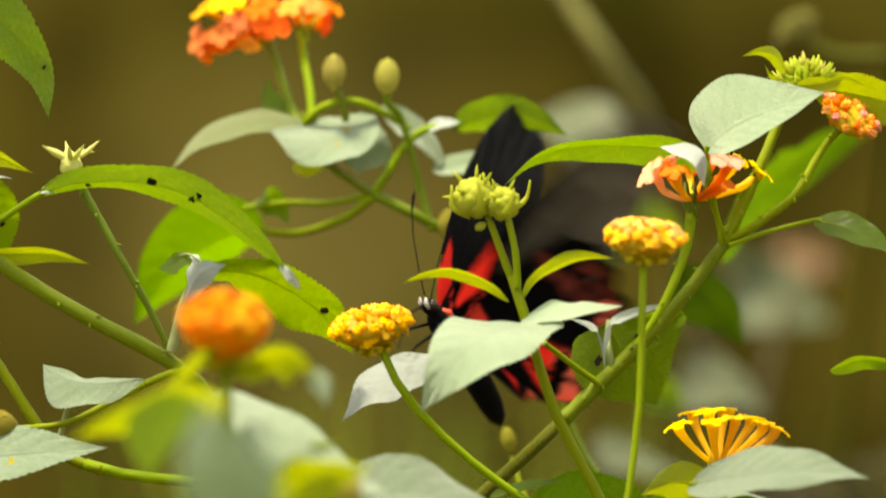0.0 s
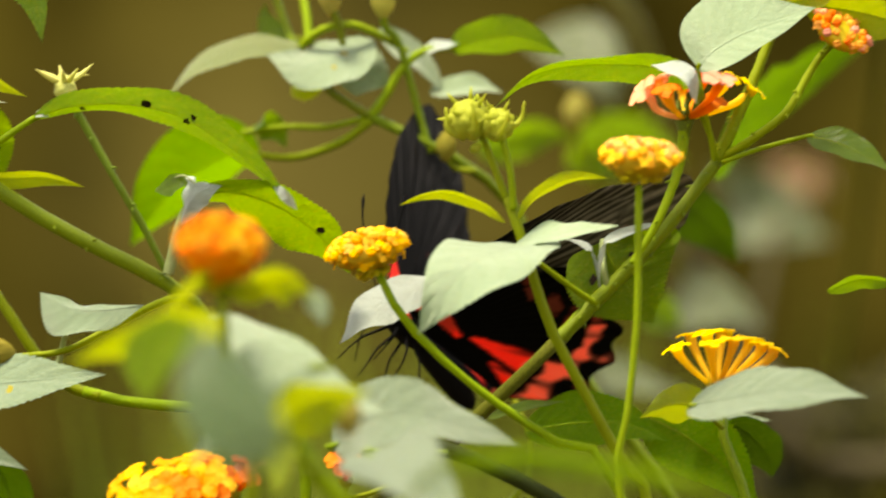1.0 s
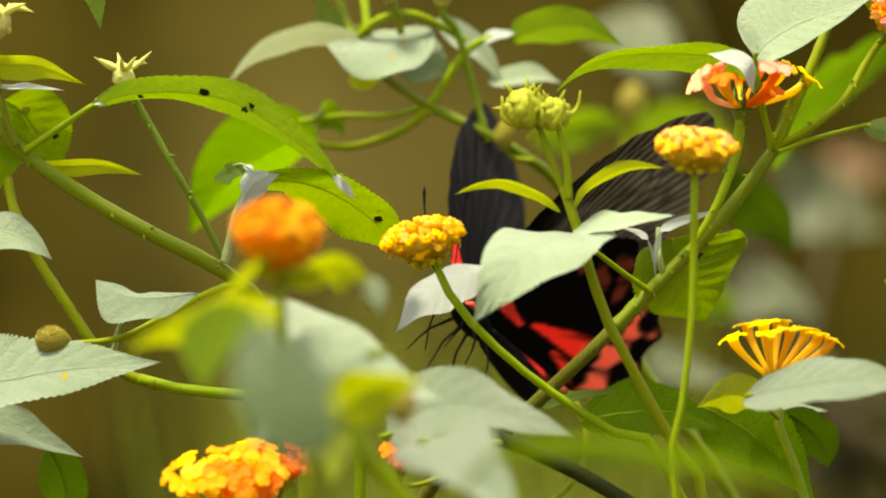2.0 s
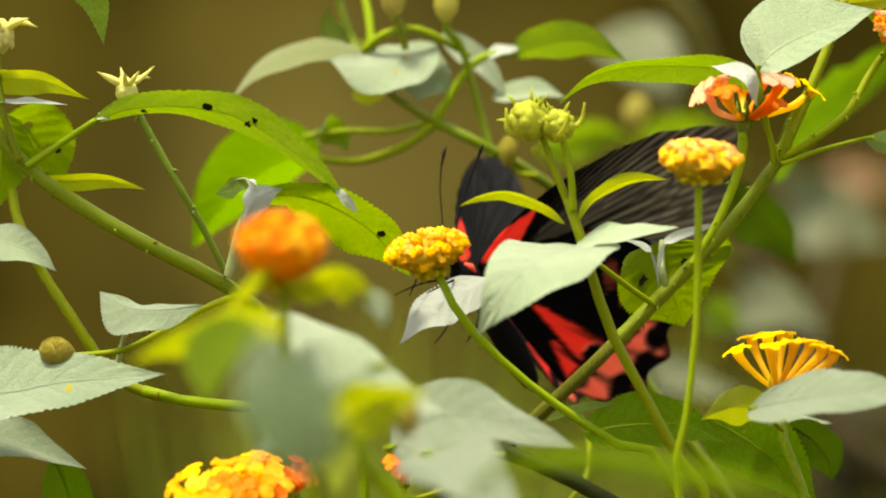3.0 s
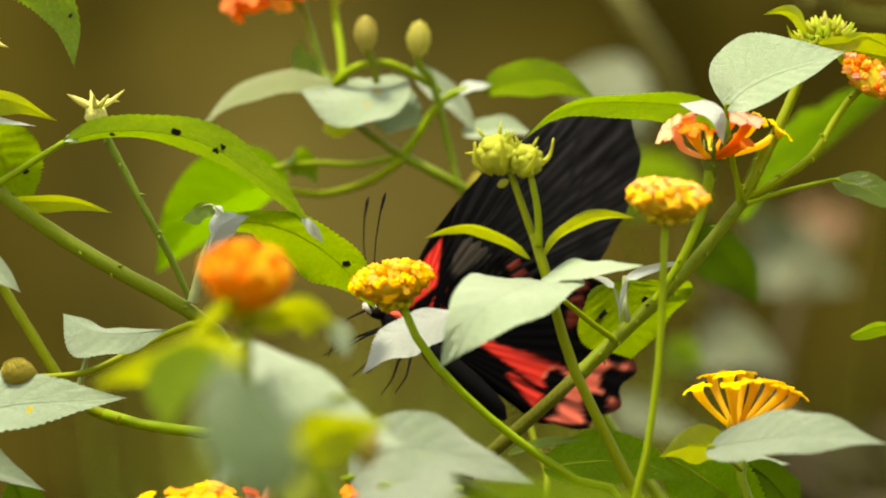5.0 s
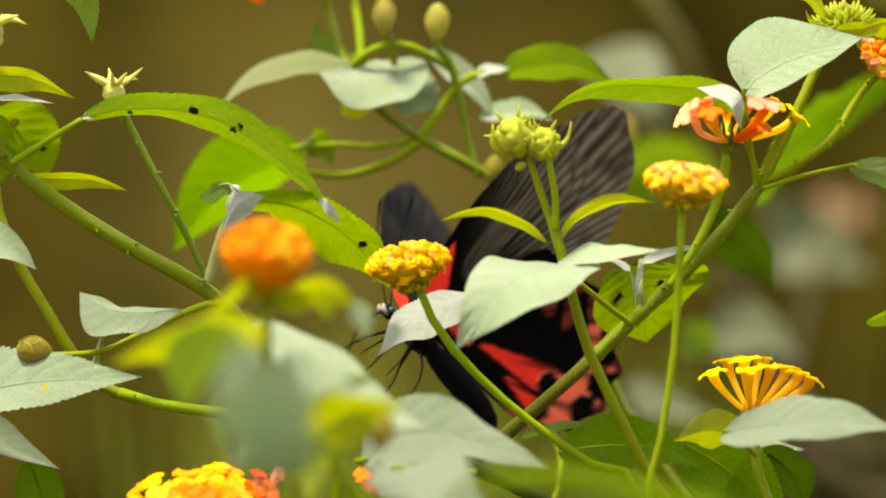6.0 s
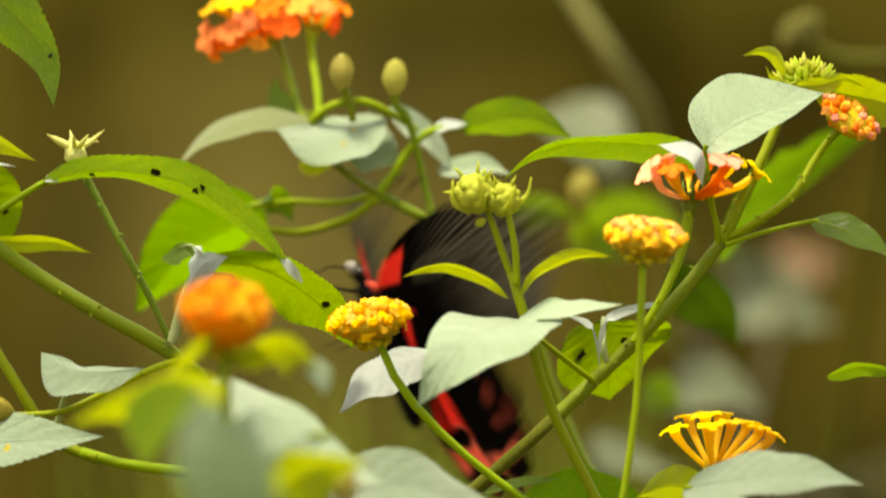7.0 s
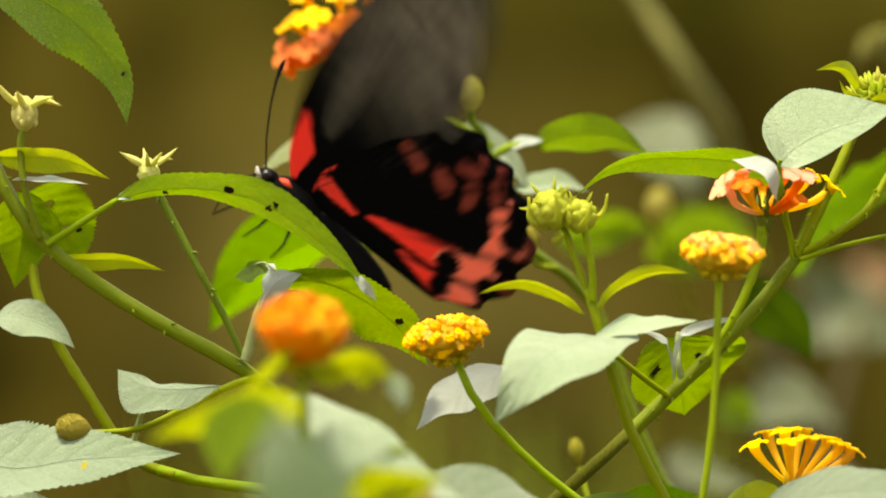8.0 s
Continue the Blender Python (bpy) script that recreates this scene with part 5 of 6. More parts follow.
def floor_shoot():
    p = plant(3, -7, "lantana shoot with wide pale leaves")
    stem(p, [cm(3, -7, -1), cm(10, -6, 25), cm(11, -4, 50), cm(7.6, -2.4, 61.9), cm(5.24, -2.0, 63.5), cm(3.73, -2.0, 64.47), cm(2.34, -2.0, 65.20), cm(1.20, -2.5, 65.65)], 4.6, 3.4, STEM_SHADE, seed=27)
    leaf(p, [cm(-1.04, -5.0, 65.67), cm(-0.29, -5.8, 66.33), cm(0.68, -6.2, 66.47), cm(1.79, -6.2, 66.16), cm(3.01, -6.0, 65.73)], 1.9, (-0.2, 0.7, 0.75), LEAF_GREY, fold=0.1, seed=71, label="broad pale leaf with a grey sheen", petiole=[cm(1.45, -3.0, 65.51)])
    leaf(p, [cm(-0.28, -12.0, 65.79), cm(0.41, -15.0, 65.42), cm(1.09, -16.0, 64.88), cm(1.76, -17.0, 64.13)], 2.2, (1, 0.4, 0.4), LEAF_GREY, seed=72, petiole=[cm(0.95, -3.0, 65.51), cm(-0.05, -8.0, 65.30)])
    stem(p, [cm(1.46, -2.4, 65.49), cm(0.20, -2.0, 64.73), cm(-0.7, -2.0, 64.5), cm(-0.78, -2, 64.82)], 1.3, 1.0, STEM_YOUNG, "stalk", seed=30)
    spray_head(p, cm(-0.78, -2, 64.87), (0, -0.2, 1), [
        (cm(-1.01, -2.2, 65.33), (-0.3, -0.7, 0.6), 1.8, PETAL_ORANGE, PETAL_ORANGE),
        (cm(-0.64, -2.4, 65.39), (0.4, -0.7, 0.5), 1.8, PETAL_ORANGE, PETAL_ORANGE),
        (cm(-0.78, -2.6, 65.19), (0.2, -0.9, 0.1), 1.9, PETAL_ORANGE, PETAL_ORANGE),
    ], "small orange flower", 47, 0.6)
    settle(p)
    return p


# ---- the shrub behind ----
def back_shrub():
    p = plant(12, 9, "lantana shrub with buds and an orange head, further back")
    stem(p, [cm(12, 9, -1), cm(11, 9, 30), cm(9, 8, 58), cm(4.63, 7.2, 67.34), cm(3.42, 7.2, 70.55), cm(2.55, 6.8, 71.55), cm(1.41, 6.2, 72.25), cm(-0.12, 6.2, 73.00)], 5, 2.3, STEM, seed=41)
    stem(p, [cm(-0.12, 6.2, 73.00), cm(-0.65, 6.2, 73.33), cm(-1.12, 6.2, 73.67), cm(-1.65, 6.2, 74.40), cm(-1.78, 6.2, 74.93)], 2.2, 1.6, STEM, seed=42)
    stem(p, [cm(-0.12, 6.2, 73.00), cm(0.21, 6.2, 73.47), cm(0.61, 6.2, 74.11), cm(1.12, 6.2, 74.53), cm(1.87, 6.2, 74.64)], 2.2, 1.5, STEM_YOUNG, seed=43)
    stem(p, [cm(-0.12, 6.2, 72.91), cm(-0.85, 6.2, 72.40), cm(-1.91, 6.2, 72.07), cm(-2.98, 6.2, 72.14)], 2.1, 1.6, STEM_YOUNG, seed=44)
    stem(p, [cm(-0.16, 6.2, 73.00), cm(-1.12, 6.5, 72.78), cm(-2.19, 6.8, 72.79), cm(-3.19, 7.0, 72.66)], 1.6, 1.2, STEM_YOUNG, seed=45)
    stem(p, [cm(1.28, 6.2, 72.14), cm(0.98, 6.3, 73.21), cm(0.56, 6.1, 74.71), cm(0.24, 5.9, 75.10), cm(0.20, 5.8, 75.43)], 1.7, 1.9, STEM, seed=46)
    stem(p, [cm(-1.78, 6.2, 74.66), cm(-1.25, 5.9, 75.05), cm(-0.52, 5.9, 75.16), cm(0.21, 6.2, 74.86), cm(0.75, 6.5, 74.54)], 1.8, 1.6, STEM_YOUNG, seed=47)
    stem(p, [cm(-0.76, 5.8, 74.69), cm(-0.83, 5.7, 75.08), cm(-0.98, 5.6, 75.48)], 1.7, 1.9, STEM, "stalk", seed=48)
    stem(p, [cm(-1.55, 6.3, 74.74), cm(-1.62, 6.63, 75.45), cm(-1.77, 7.07, 76.25), cm(-1.85, 7.5, 76.95)], 2.1, 1.9, STEM_YOUNG, "stalk", seed=49)
    stem(p, [cm(-1.86, 6.5, 74.61), cm(-2.11, 6.93, 75.18), cm(-2.38, 7.37, 76.00), cm(-2.67, 7.8, 76.89)], 2.1, 1.9, STEM, "stalk", seed=50)
    plain_bud(p, cm(-1.04, 5.6, 75.81), (-0.05, -0.1, 1), 0.58, 0.88, 55)
    plain_bud(p, cm(0.20, 5.8, 75.72), (0.02, -0.1, 1), 0.6, 0.9, 56)
    plain_bud(p, cm(1.64, 5.8, 72.29), (0.1, 0, 1), 0.5, 0.75, 57, "closed brownish flower bud", BUD_OCHRE)
    stem(p, [cm(2.34, 6.2, 71.71), cm(1.87, 6.1, 71.77), cm(1.64, 5.8, 72.00)], 1.4, 1.1, STEM_YOUNG, "stalk", seed=51)
    spray_head(p, cm(-2.80, 7.8, 76.96), (-0.25, -0.3, 1), [
        (cm(-4.27, 7.3, 76.62), (-0.75, -0.4, 0.2), 3.0, PETAL_SALMON, PETAL_ORANGE),
        (cm(-3.71, 6.7, 76.74), (-0.5, -0.75, 0.2), 3.0, PETAL_SALMON, PETAL_ORANGE),
        (cm(-4.13, 7.5, 76.37), (-0.7, -0.4, -0.3), 2.4, PETAL_ORANGE, PETAL_ORANGE),
        (cm(-3.08, 6.7, 76.50), (-0.2, -0.6, -0.5), 2.0, PETAL_APRICOT, PETAL_ORANGE),
        (cm(-4.08, 7.3, 77.40), (-0.6, -0.5, 0.6), 2.8, PETAL_GOLD, PETAL_AMBER),
        (cm(-3.56, 6.7, 77.48), (-0.3, -0.7, 0.6), 2.8, PETAL_GOLD, PETAL_AMBER),
        (cm(-3.29, 6.5, 77.08), (-0.2, -0.9, 0.3), 2.6, PETAL_SALMON, PETAL_ORANGE),
        (cm(-2.56, 6.4, 76.95), (0.15, -0.95, 0.1), 3.0, PETAL_FLAME, PETAL_ORANGE),
        (cm(-2.78, 6.4, 77.37), (0.1, -0.9, 0.4), 2.8, PETAL_ORANGE, PETAL_ORANGE),
        (cm(-3.77, 7.5, 78.01), (-0.4, -0.3, 0.9), 2.8, PETAL_GOLD, PETAL_AMBER),
        (cm(-2.95, 7.1, 78.05), (0.0, -0.4, 0.95), 2.8, PETAL_AMBER, PETAL_AMBER),
    ], "loose head of open orange and yellow florets", 48, 1.2)
    spray_head(p, cm(-1.75, 7.5, 76.98), (0.1, -0.2, 1), [
        (cm(-2.12, 6.9, 77.40), (-0.3, -0.6, 0.7), 2.5, PETAL_APRICOT, PETAL_ORANGE),
        (cm(-1.58, 6.8, 77.45), (0.1, -0.7, 0.7), 2.5, PETAL_SALMON, PETAL_ORANGE),
        (cm(-1.25, 7.3, 77.05), (0.8, -0.4, -0.1), 2.3, PETAL_FLAME, PETAL_ORANGE),
        (cm(-1.11, 7.5, 77.43), (0.7, -0.3, 0.6), 2.4, PETAL_ORANGE, PETAL_ORANGE),
        (cm(-2.03, 7.7, 77.98), (-0.2, -0.2, 1), 2.6, PETAL_ORANGE, PETAL_ORANGE),
        (cm(-1.41, 7.7, 77.93), (0.4, -0.2, 0.95), 2.6, PETAL_AMBER, PETAL_ORANGE),
    ], "loose head of open orange florets", 49, 1.1)
    leaf(p, [cm(-1.66, 6.2, 74.71), cm(-2.65, 5.9, 74.72), cm(-3.57, 5.8, 74.53), cm(-4.36, 5.7, 74.09), cm(-4.86, 5.7, 73.51)], 1.0, (-0.1, 0.8, 0.6), LEAF_MILKY, fold=0.1, belly=0.5, seed=81)
    leaf(p, [cm(-0.02, 6.2, 74.80), cm(-0.79, 5.8, 74.41), cm(-1.65, 5.5, 74.21), cm(-2.58, 5.4, 74.47)], 1.75, (0.05, 0.72, 0.66), LEAF_PALE, fold=0.1, ripple=0.8, belly=0.45, rib=0.3, seed=82, patches=[(0.3, 0.1, 1.6), (0.45, -0.25, 1.2)], label="pale drooping leaf with brown flecks")
    leaf(p, [cm(-0.40, 6.4, 74.96), cm(-0.32, 6.5, 74.49), cm(-0.36, 6.4, 74.01), cm(-0.46, 6.2, 73.49)], 1.45, (0.95, -0.1, 0.2), LEAF_PALE, fold=0.12, ripple=1.0, belly=0.62, rib=0.3, seed=80)
    leaf(p, [cm(-1.92, 6.8, 74.75), cm(-2.39, 7.0, 74.95), cm(-2.62, 7.2, 75.36), cm(-2.59, 7.2, 75.74)], 0.75, (1, -0.3, 0.2), LEAF, seed=83)
    leaf(p, [cm(1.81, 6.2, 74.53), cm(2.34, 6.1, 74.77), cm(3.39, 5.9, 74.85), cm(4.46, 5.9, 74.39)], 1.1, (0, -0.6, 0.9), LEAF, fold=-0.2, seed=84)
    leaf(p, [cm(0.08, 7.2, 75.09), cm(0.62, 7.2, 74.63), cm(1.15, 7.2, 74.23), cm(1.62, 7.2, 73.56)], 0.8, (0.6, 0.5, 0.6), LEAF_PALE, seed=85)
    leaf(p, [cm(1.28, 7.2, 73.56), cm(1.82, 7.2, 73.65), cm(2.35, 7.2, 73.73), cm(3.02, 7.2, 73.56)], 0.8, (0, 0.7, 0.7), LEAF_PALE, seed=86)
    leaf(p, [cm(1.14, 6.2, 74.53), cm(1.47, 6.1, 74.63), cm(1.94, 6.1, 74.71)], 0.45, (0, 0.7, 0.7), LEAF_SILVER, seed=87)
    leaf(p, [cm(-3.19, 7.0, 72.66), cm(-2.73, 7.2, 72.89), cm(-2.33, 7.2, 72.69), cm(-2.13, 7.2, 72.29)], 0.9, (0.8, -0.2, 0.4), LEAF, seed=89)
    leaf(p, [cm(-1.92, 6.8, 73.88), cm(-1.65, 6.8, 73.68), cm(-1.25, 6.8, 73.64)], 0.6, (0, -0.4, 1), LEAF_YOUNG, seed=90)
    settle(p)
    return p


def hazy_shrub():
    p = plant(30, 70, "lantana shrub far behind, a blur of leaves")
    stem(p, [cm(30, 70, -1), cm(26, 68, 30), cm(22, 60, 60), cm(13.53, 55.0, 63.39), cm(11.44, 55.0, 66.53), cm(9.21, 52.0, 70.19)], 9, 7, STEM_WOODY, seed=60)
    stem(p, [cm(9.21, 52.0, 70.19), cm(8.44, 46.0, 73.18), cm(7.61, 42.0, 75.98), cm(6.48, 40.0, 77.61), cm(5.19, 40.0, 79.47), cm(4.46, 40.0, 80.68)], 6.5, 4.5, STEM_DRY, seed=61)
    leaf(p, [cm(4.88, 44.0, 76.29), cm(5.68, 43.0, 75.76), cm(6.47, 42.0, 74.92), cm(6.79, 42.0, 73.94)], 2.6, (1, 0.5, 0.5), LEAF_DULL, seed=91)
    plain_bud(p, cm(5.13, 22.0, 73.53), (0.1, 0, 1), 0.7, 0.95, 58)
    stem(p, [cm(5.09, 22.0, 73.16), cm(5.42, 24.0, 72.38), cm(6.68, 30.0, 70.32), cm(9.12, 50.0, 69.51)], 1.5, 2.0, STEM_YOUNG, "stalk", seed=62)
    leaf(p, [cm(10.82, 60.0, 71.98), cm(11.61, 58.0, 71.26), cm(12.78, 57.0, 70.72), cm(14.12, 56.0, 70.19)], 2.8, (-0.4, 0.5, 0.8), LEAF_DULL, seed=92)
    flower_head(p, cm(13.87, 70.0, 72.17), (0, -0.4, 1), 2.0, 1.5, "open", lambda h, rng: PETAL_FADED, 59, 16, 1.1, "salmon flower head")
    stem(p, [cm(12.84, 58.0, 71.70), cm(12.19, 56.0, 69.84), cm(11.44, 55.0, 66.53)], 2.5, 3, STEM_WOODY, "stalk", seed=63)
    leaf(p, [cm(8.43, 42.0, 68.06), cm(9.20, 41.0, 68.31), cm(10.12, 40.0, 68.16), cm(11.09, 40.0, 67.59)], 2.0, (0, 0.6, 0.8), LEAF_DULL, seed=93)
    leaf(p, [cm(5.14, 30.0, 72.16), cm(6.06, 30.0, 72.77), cm(7.13, 30.0, 72.92), cm(8.36, 30.0, 72.31)], 2.0, (0, -0.4, 1), LEAF, seed=94)
    leaf(p, [cm(2.57, 22.0, 72.50), cm(3.31, 22.0, 72.79), cm(4.18, 22.0, 73.01), cm(5.06, 22.0, 72.87)], 1.3, (0, -0.5, 0.9), LEAF, seed=95)
    leaf(p, [cm(6.98, 26.0, 68.52), cm(7.43, 26.0, 68.29), cm(8.02, 26.0, 67.92)], 1.2, (0.4, -0.3, 1), LEAF, seed=96)
    stem(p, [cm(11.44, 55.0, 66.53), cm(10.65, 60.0, 68.23), cm(9.85, 62.0, 69.48), cm(9.39, 64.0, 71.11)], 6, 4, STEM_WOODY, seed=64)
    stem(p, [cm(13.88, 50.0, 64.57), cm(12.18, 50.0, 65.59), cm(11.10, 52.0, 66.58)], 5, 5, STEM_WOODY, seed=65)
    stem(p, [cm(10.98, 28, 78.08), cm(11.51, 28, 77.65), cm(12.20, 28, 77.33), cm(13.64, 29, 77.28), cm(14.02, 34.0, 76.28), cm(14.56, 50.0, 70.70), cm(13.53, 55.0, 63.39)], 3, 3.4, STEM_OLIVE, seed=66)
    burst_bud(p, cm(11.08, 28, 78.00), (-0.5, 0, 0.6), 1.1, 60, "dull olive flower bud", BRACT_DULL)
    leaf(p, [cm(6.82, 34.0, 65.95), cm(6.04, 34.0, 66.42), cm(7.45, 34.0, 66.10), cm(8.55, 34.0, 65.95)], 1.5, (0, 0.7, 0.6), LEAF_DULL, seed=97)
    # four near-black leaves added to darken this low corner, shade in their colour
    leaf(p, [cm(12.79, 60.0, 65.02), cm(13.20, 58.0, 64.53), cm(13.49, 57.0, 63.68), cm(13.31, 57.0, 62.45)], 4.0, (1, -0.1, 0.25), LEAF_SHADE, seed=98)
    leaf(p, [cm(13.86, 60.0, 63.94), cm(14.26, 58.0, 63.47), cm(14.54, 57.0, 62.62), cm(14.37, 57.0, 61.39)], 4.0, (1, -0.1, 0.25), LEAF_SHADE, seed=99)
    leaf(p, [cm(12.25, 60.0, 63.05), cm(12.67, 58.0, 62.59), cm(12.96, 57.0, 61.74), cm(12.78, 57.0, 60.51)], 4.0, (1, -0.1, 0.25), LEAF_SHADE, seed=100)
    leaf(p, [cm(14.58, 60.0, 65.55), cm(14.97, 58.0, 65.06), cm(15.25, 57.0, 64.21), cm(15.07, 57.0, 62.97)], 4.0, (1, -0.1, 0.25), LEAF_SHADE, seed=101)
    settle(p)
    return p


def grass_patch():
    """Tall pale grass between the shrubs and the bank."""
    rng = random.Random(9)
    bm = bmesh.new()
    for _ in range(420):
        x, y = rng.gauss(0.006, 0.03), rng.uniform(0.55, 1.1)
        h = rng.uniform(0.56, 0.69)
        lean = Vector((rng.uniform(-0.08, 0.08), rng.uniform(-0.05, 0.05), 0))
        line = [Vector((x, y, -0.01)), Vector((x, y, h * 0.5)) + lean * 0.3, Vector((x, y, h)) + lean]
        w = rng.uniform(0.002, 0.004)
        a = rng.uniform(0, 3.14)
        e = Vector((math.cos(a), math.sin(a), 0))
        vs = [(bm.verts.new(q - e * w * k), bm.verts.new(q + e * w * k)) for q, k in zip(line, (1, 0.9, 0.1))]
        for (a0, b0), (a1, b1) in zip(vs, vs[1:]):
            bm.faces.new((a0, b0, b1, a1))
    ob = part("tall_grass", bm, GRASS, None)
    tagged(ob, "tall yellow-green grass between the shrubs and the bank", "grass", kind="stuff")


SLANTING, HANGING_LEAF = slanting_shrub()
central_shoot()
yellow_shoot()
upright_shoot()
OPEN = open_shoot()
PRICKLY = prickly_shrub()
low_shrub()
NEAR = near_shoot()
nearest_shoot()
BOTTOM = bottom_shoot()
FLOOR = floor_shoot()
BACK = back_shrub()
hazy_shrub()
grass_patch()


# ---- the butterfly ----
BLACK, GREY, RED, PINK, RUST = Vector((0.0016, 0.0017, 0.0021)), Vector((0.37, 0.325, 0.24)), Vector((0.97, 0.065, 0.045)), Vector((0.97, 0.24, 0.155)), Vector((0.24, 0.045, 0.03))
SLATE = Vector((0.05, 0.048, 0.048))


def soft_step(a, b, x):
    t = min(1.0, max(0.0, (x - a) / (b - a)))
    return t * t * (3 - 2 * t)


def spot(f, u, cf, cu, rf, ru, turn=0.0):
    """1 inside an oval spot, 0 outside, with a slightly frayed edge."""
    c, s = math.cos(turn), math.sin(turn)
    x, y = f - cf, u - cu
    d = math.hypot((x * c + y * s) / rf, (y * c - x * s) / ru)
    d += 0.12 * noise.noise(Vector((f * 0.6, u * 0.6, cf)))
    return 1 - soft_step(0.86, 1.08, d)


def streak(f, u, f0, u0, f1, u1, w0, w1):
    """1 inside a stroke that tapers from half width w0 to w1, 0 outside."""
    df, du = f1 - f0, u1 - u0
    t = min(1.0, max(0.0, ((f - f0) * df + (u - u0) * du) / (df * df + du * du)))
    w = w0 + (w1 - w0) * t
    d = math.hypot(f - f0 - t * df, u - u0 - t * du) + 0.4 * noise.noise(Vector((f * 0.5, u * 0.5, f0)))
    return 1 - soft_step(w - 0.35, w + 0.35, d)


def forewing_colour(f, u, t, under):
    """Blue-black above; below greyer, with pale rays between dark veins."""
    r, a = math.hypot(f, u), math.atan2(u, f)
    wob = 0.018 * noise.noise(Vector((f * 0.12, u * 0.12, 1)))
    ray = abs((((a + wob) * 30) % 1.0) - 0.5) * 2
    grey = soft_step(0.42, 0.85, ray) * soft_step(16, 46, r) * (1 - 0.4 * soft_step(62, 72, r)) * soft_step(0.98, 1.32, a)
    wash = 0.24 * soft_step(24, 60, r) * soft_step(1.05, 1.5, a)
    cell = spot(f, u, 6, 26, 12, 3.2, math.radians(78)) * 0.2
    smoky = 0.8 + 0.45 * noise.noise(Vector((a * 34, r * 0.09, 7))) + 0.2 * noise.noise(Vector((f * 0.4, u * 0.4, 7)))
    if under:
        col = BLACK.lerp(GREY, min(1, (grey * 0.85 + cell + wash) * smoky))
    else:
        col = BLACK.lerp(SLATE, min(1, (0.2 + grey * 0.6 + wash) * smoky))
    red = max(streak(f, u, 4.2, 2.5, 6.4, 8.6, 1.0, 3.1), streak(f, u, 6.4, 8.6, 11.3, 16.8, 3.1, 0.3))
    return col.lerp(RED, red)


def hindwing_colour(f, u, t, under):
    col = BLACK.copy()
    f /= 0.87
    # red strokes at the root and towards the abdomen
    for stroke in ((4.8, 10.3, 7, 5.4, 1.5, 1.0), (2.7, 6, -8.2, 4.6, 1.9, 0.6), (5.9, 0.7, 4.2, 3.6, 1.2, 0.8), (-12, 6.6, -34, 10.3, 0.7, 3.4), (-24, 4.6, -40, 3.6, 0.6, 2.4)):
        col = col.lerp(RED, streak(f, u, *stroke))
    # salmon band along the margin, broken into rusty patches towards the front
    for stroke in ((-34, 10.3, -44, 12.5, 2.6, 4.0), (-38.5, 27, -46, 22, 2.6, 3.3), (-42, 20.5, -46, 10, 2.5, 4.4), (-46, 10, -41, 3.6, 4.0, 2.6), (-54, 20, -51.5, 10, 3.0, 3.5), (-48, 27, -54, 20, 2.5, 3.0)):
        col = col.lerp(PINK, streak(f, u, *stroke))
    for stroke in ((-7.5, 26, -13.5, 24.3, 1.6, 1.9), (-18.5, 26, -22.5, 24.2, 1.8, 2.0), (-28, 27.6, -29.5, 24, 2.2, 1.6), (-22, 31, -26, 32, 1.7, 1.5), (-32, 33, -34.5, 30, 1.6, 1.8)):
        col = col.lerp(RUST, streak(f, u, *stroke))
    # black eye spots in it
    for cf, cu, r in ((-35.5, 10, 3.1), (-37.5, 4.2, 2.7), (-48.5, 11, 3.8), (-48.8, 18.5, 3.9), (-44.8, 24.6, 3.3), (-41.5, 29, 2.1), (-37, 31.5, 1.8)):
        col = col.lerp(BLACK, spot(f, u, cf, cu, r * 1.15, r))
    # dark veins and a frayed dark fringe
    a = math.atan2(u + 4, f - 8)
    vein = 1 - soft_step(0.06, 0.15, abs(((a * 6.3 + 0.25) % 1.0) - 0.5))
    fringe = soft_step(0.935, 0.975, t + 0.012 * noise.noise(Vector((f * 0.9, u * 0.9, 3))))
    return col.lerp(BLACK, min(1.0, 0.7 * vein * soft_step(0.35, 0.6, t) + 0.9 * fringe))


def wing(name, outline, colour, side, parent, label, scallops=0.012):
    """A wing blade: a fan from its root to a smooth outline (mm; forward, outward), gently cambered and ribbed."""
    line = spline([Vector((f, u, 0)) for f, u in outline], 110)
    rings = 56
    me = bpy.data.meshes.new(name)
    verts, faces, cols = [], [], []
    w = len(line)
    for under in (False, True):
        base = len(verts)
        for k in range(rings + 1):
            t = k / rings
            for i, q in enumerate(line):
                f, u = q.x * t, q.y * t
                scallop = 1 - scallops * (0.5 + 0.5 * math.cos(i * 2 * math.pi / 8)) * t ** 6
                f, u = f * scallop, u * scallop
                a = math.atan2(u, f)
                z = 1.6 * math.sin(math.pi * t * 0.8) * (u / 60) + 0.2 * math.cos(a * 11.5 * 2 * math.pi) * t
                verts.append((f * 0.001, u * side * 0.001, (z - (0.12 if under else 0.0)) * 0.001))
                cols.append(colour(f, u, t, under))
        for k in range(rings):
            for i in range(w - 1):
                q = tuple(base + c for c in (k * w + i, k * w + i + 1, (k + 1) * w + i + 1, (k + 1) * w + i))
                faces.append(q if (side > 0) != under else q[::-1])
    me.from_pydata(verts, [], faces)
    layer = me.color_attributes.new("pattern", "FLOAT_COLOR", "POINT")
    layer.data.foreach_set("color", np.array([(*c, 1.0) for c in cols], dtype=np.float32).ravel())
    me.materials.append(WING)
    me.polygons.foreach_set("use_smooth", [True] * len(me.polygons))
    ob = new(name, me)
    ob.parent = parent
    ob["label"] = label
    return ob


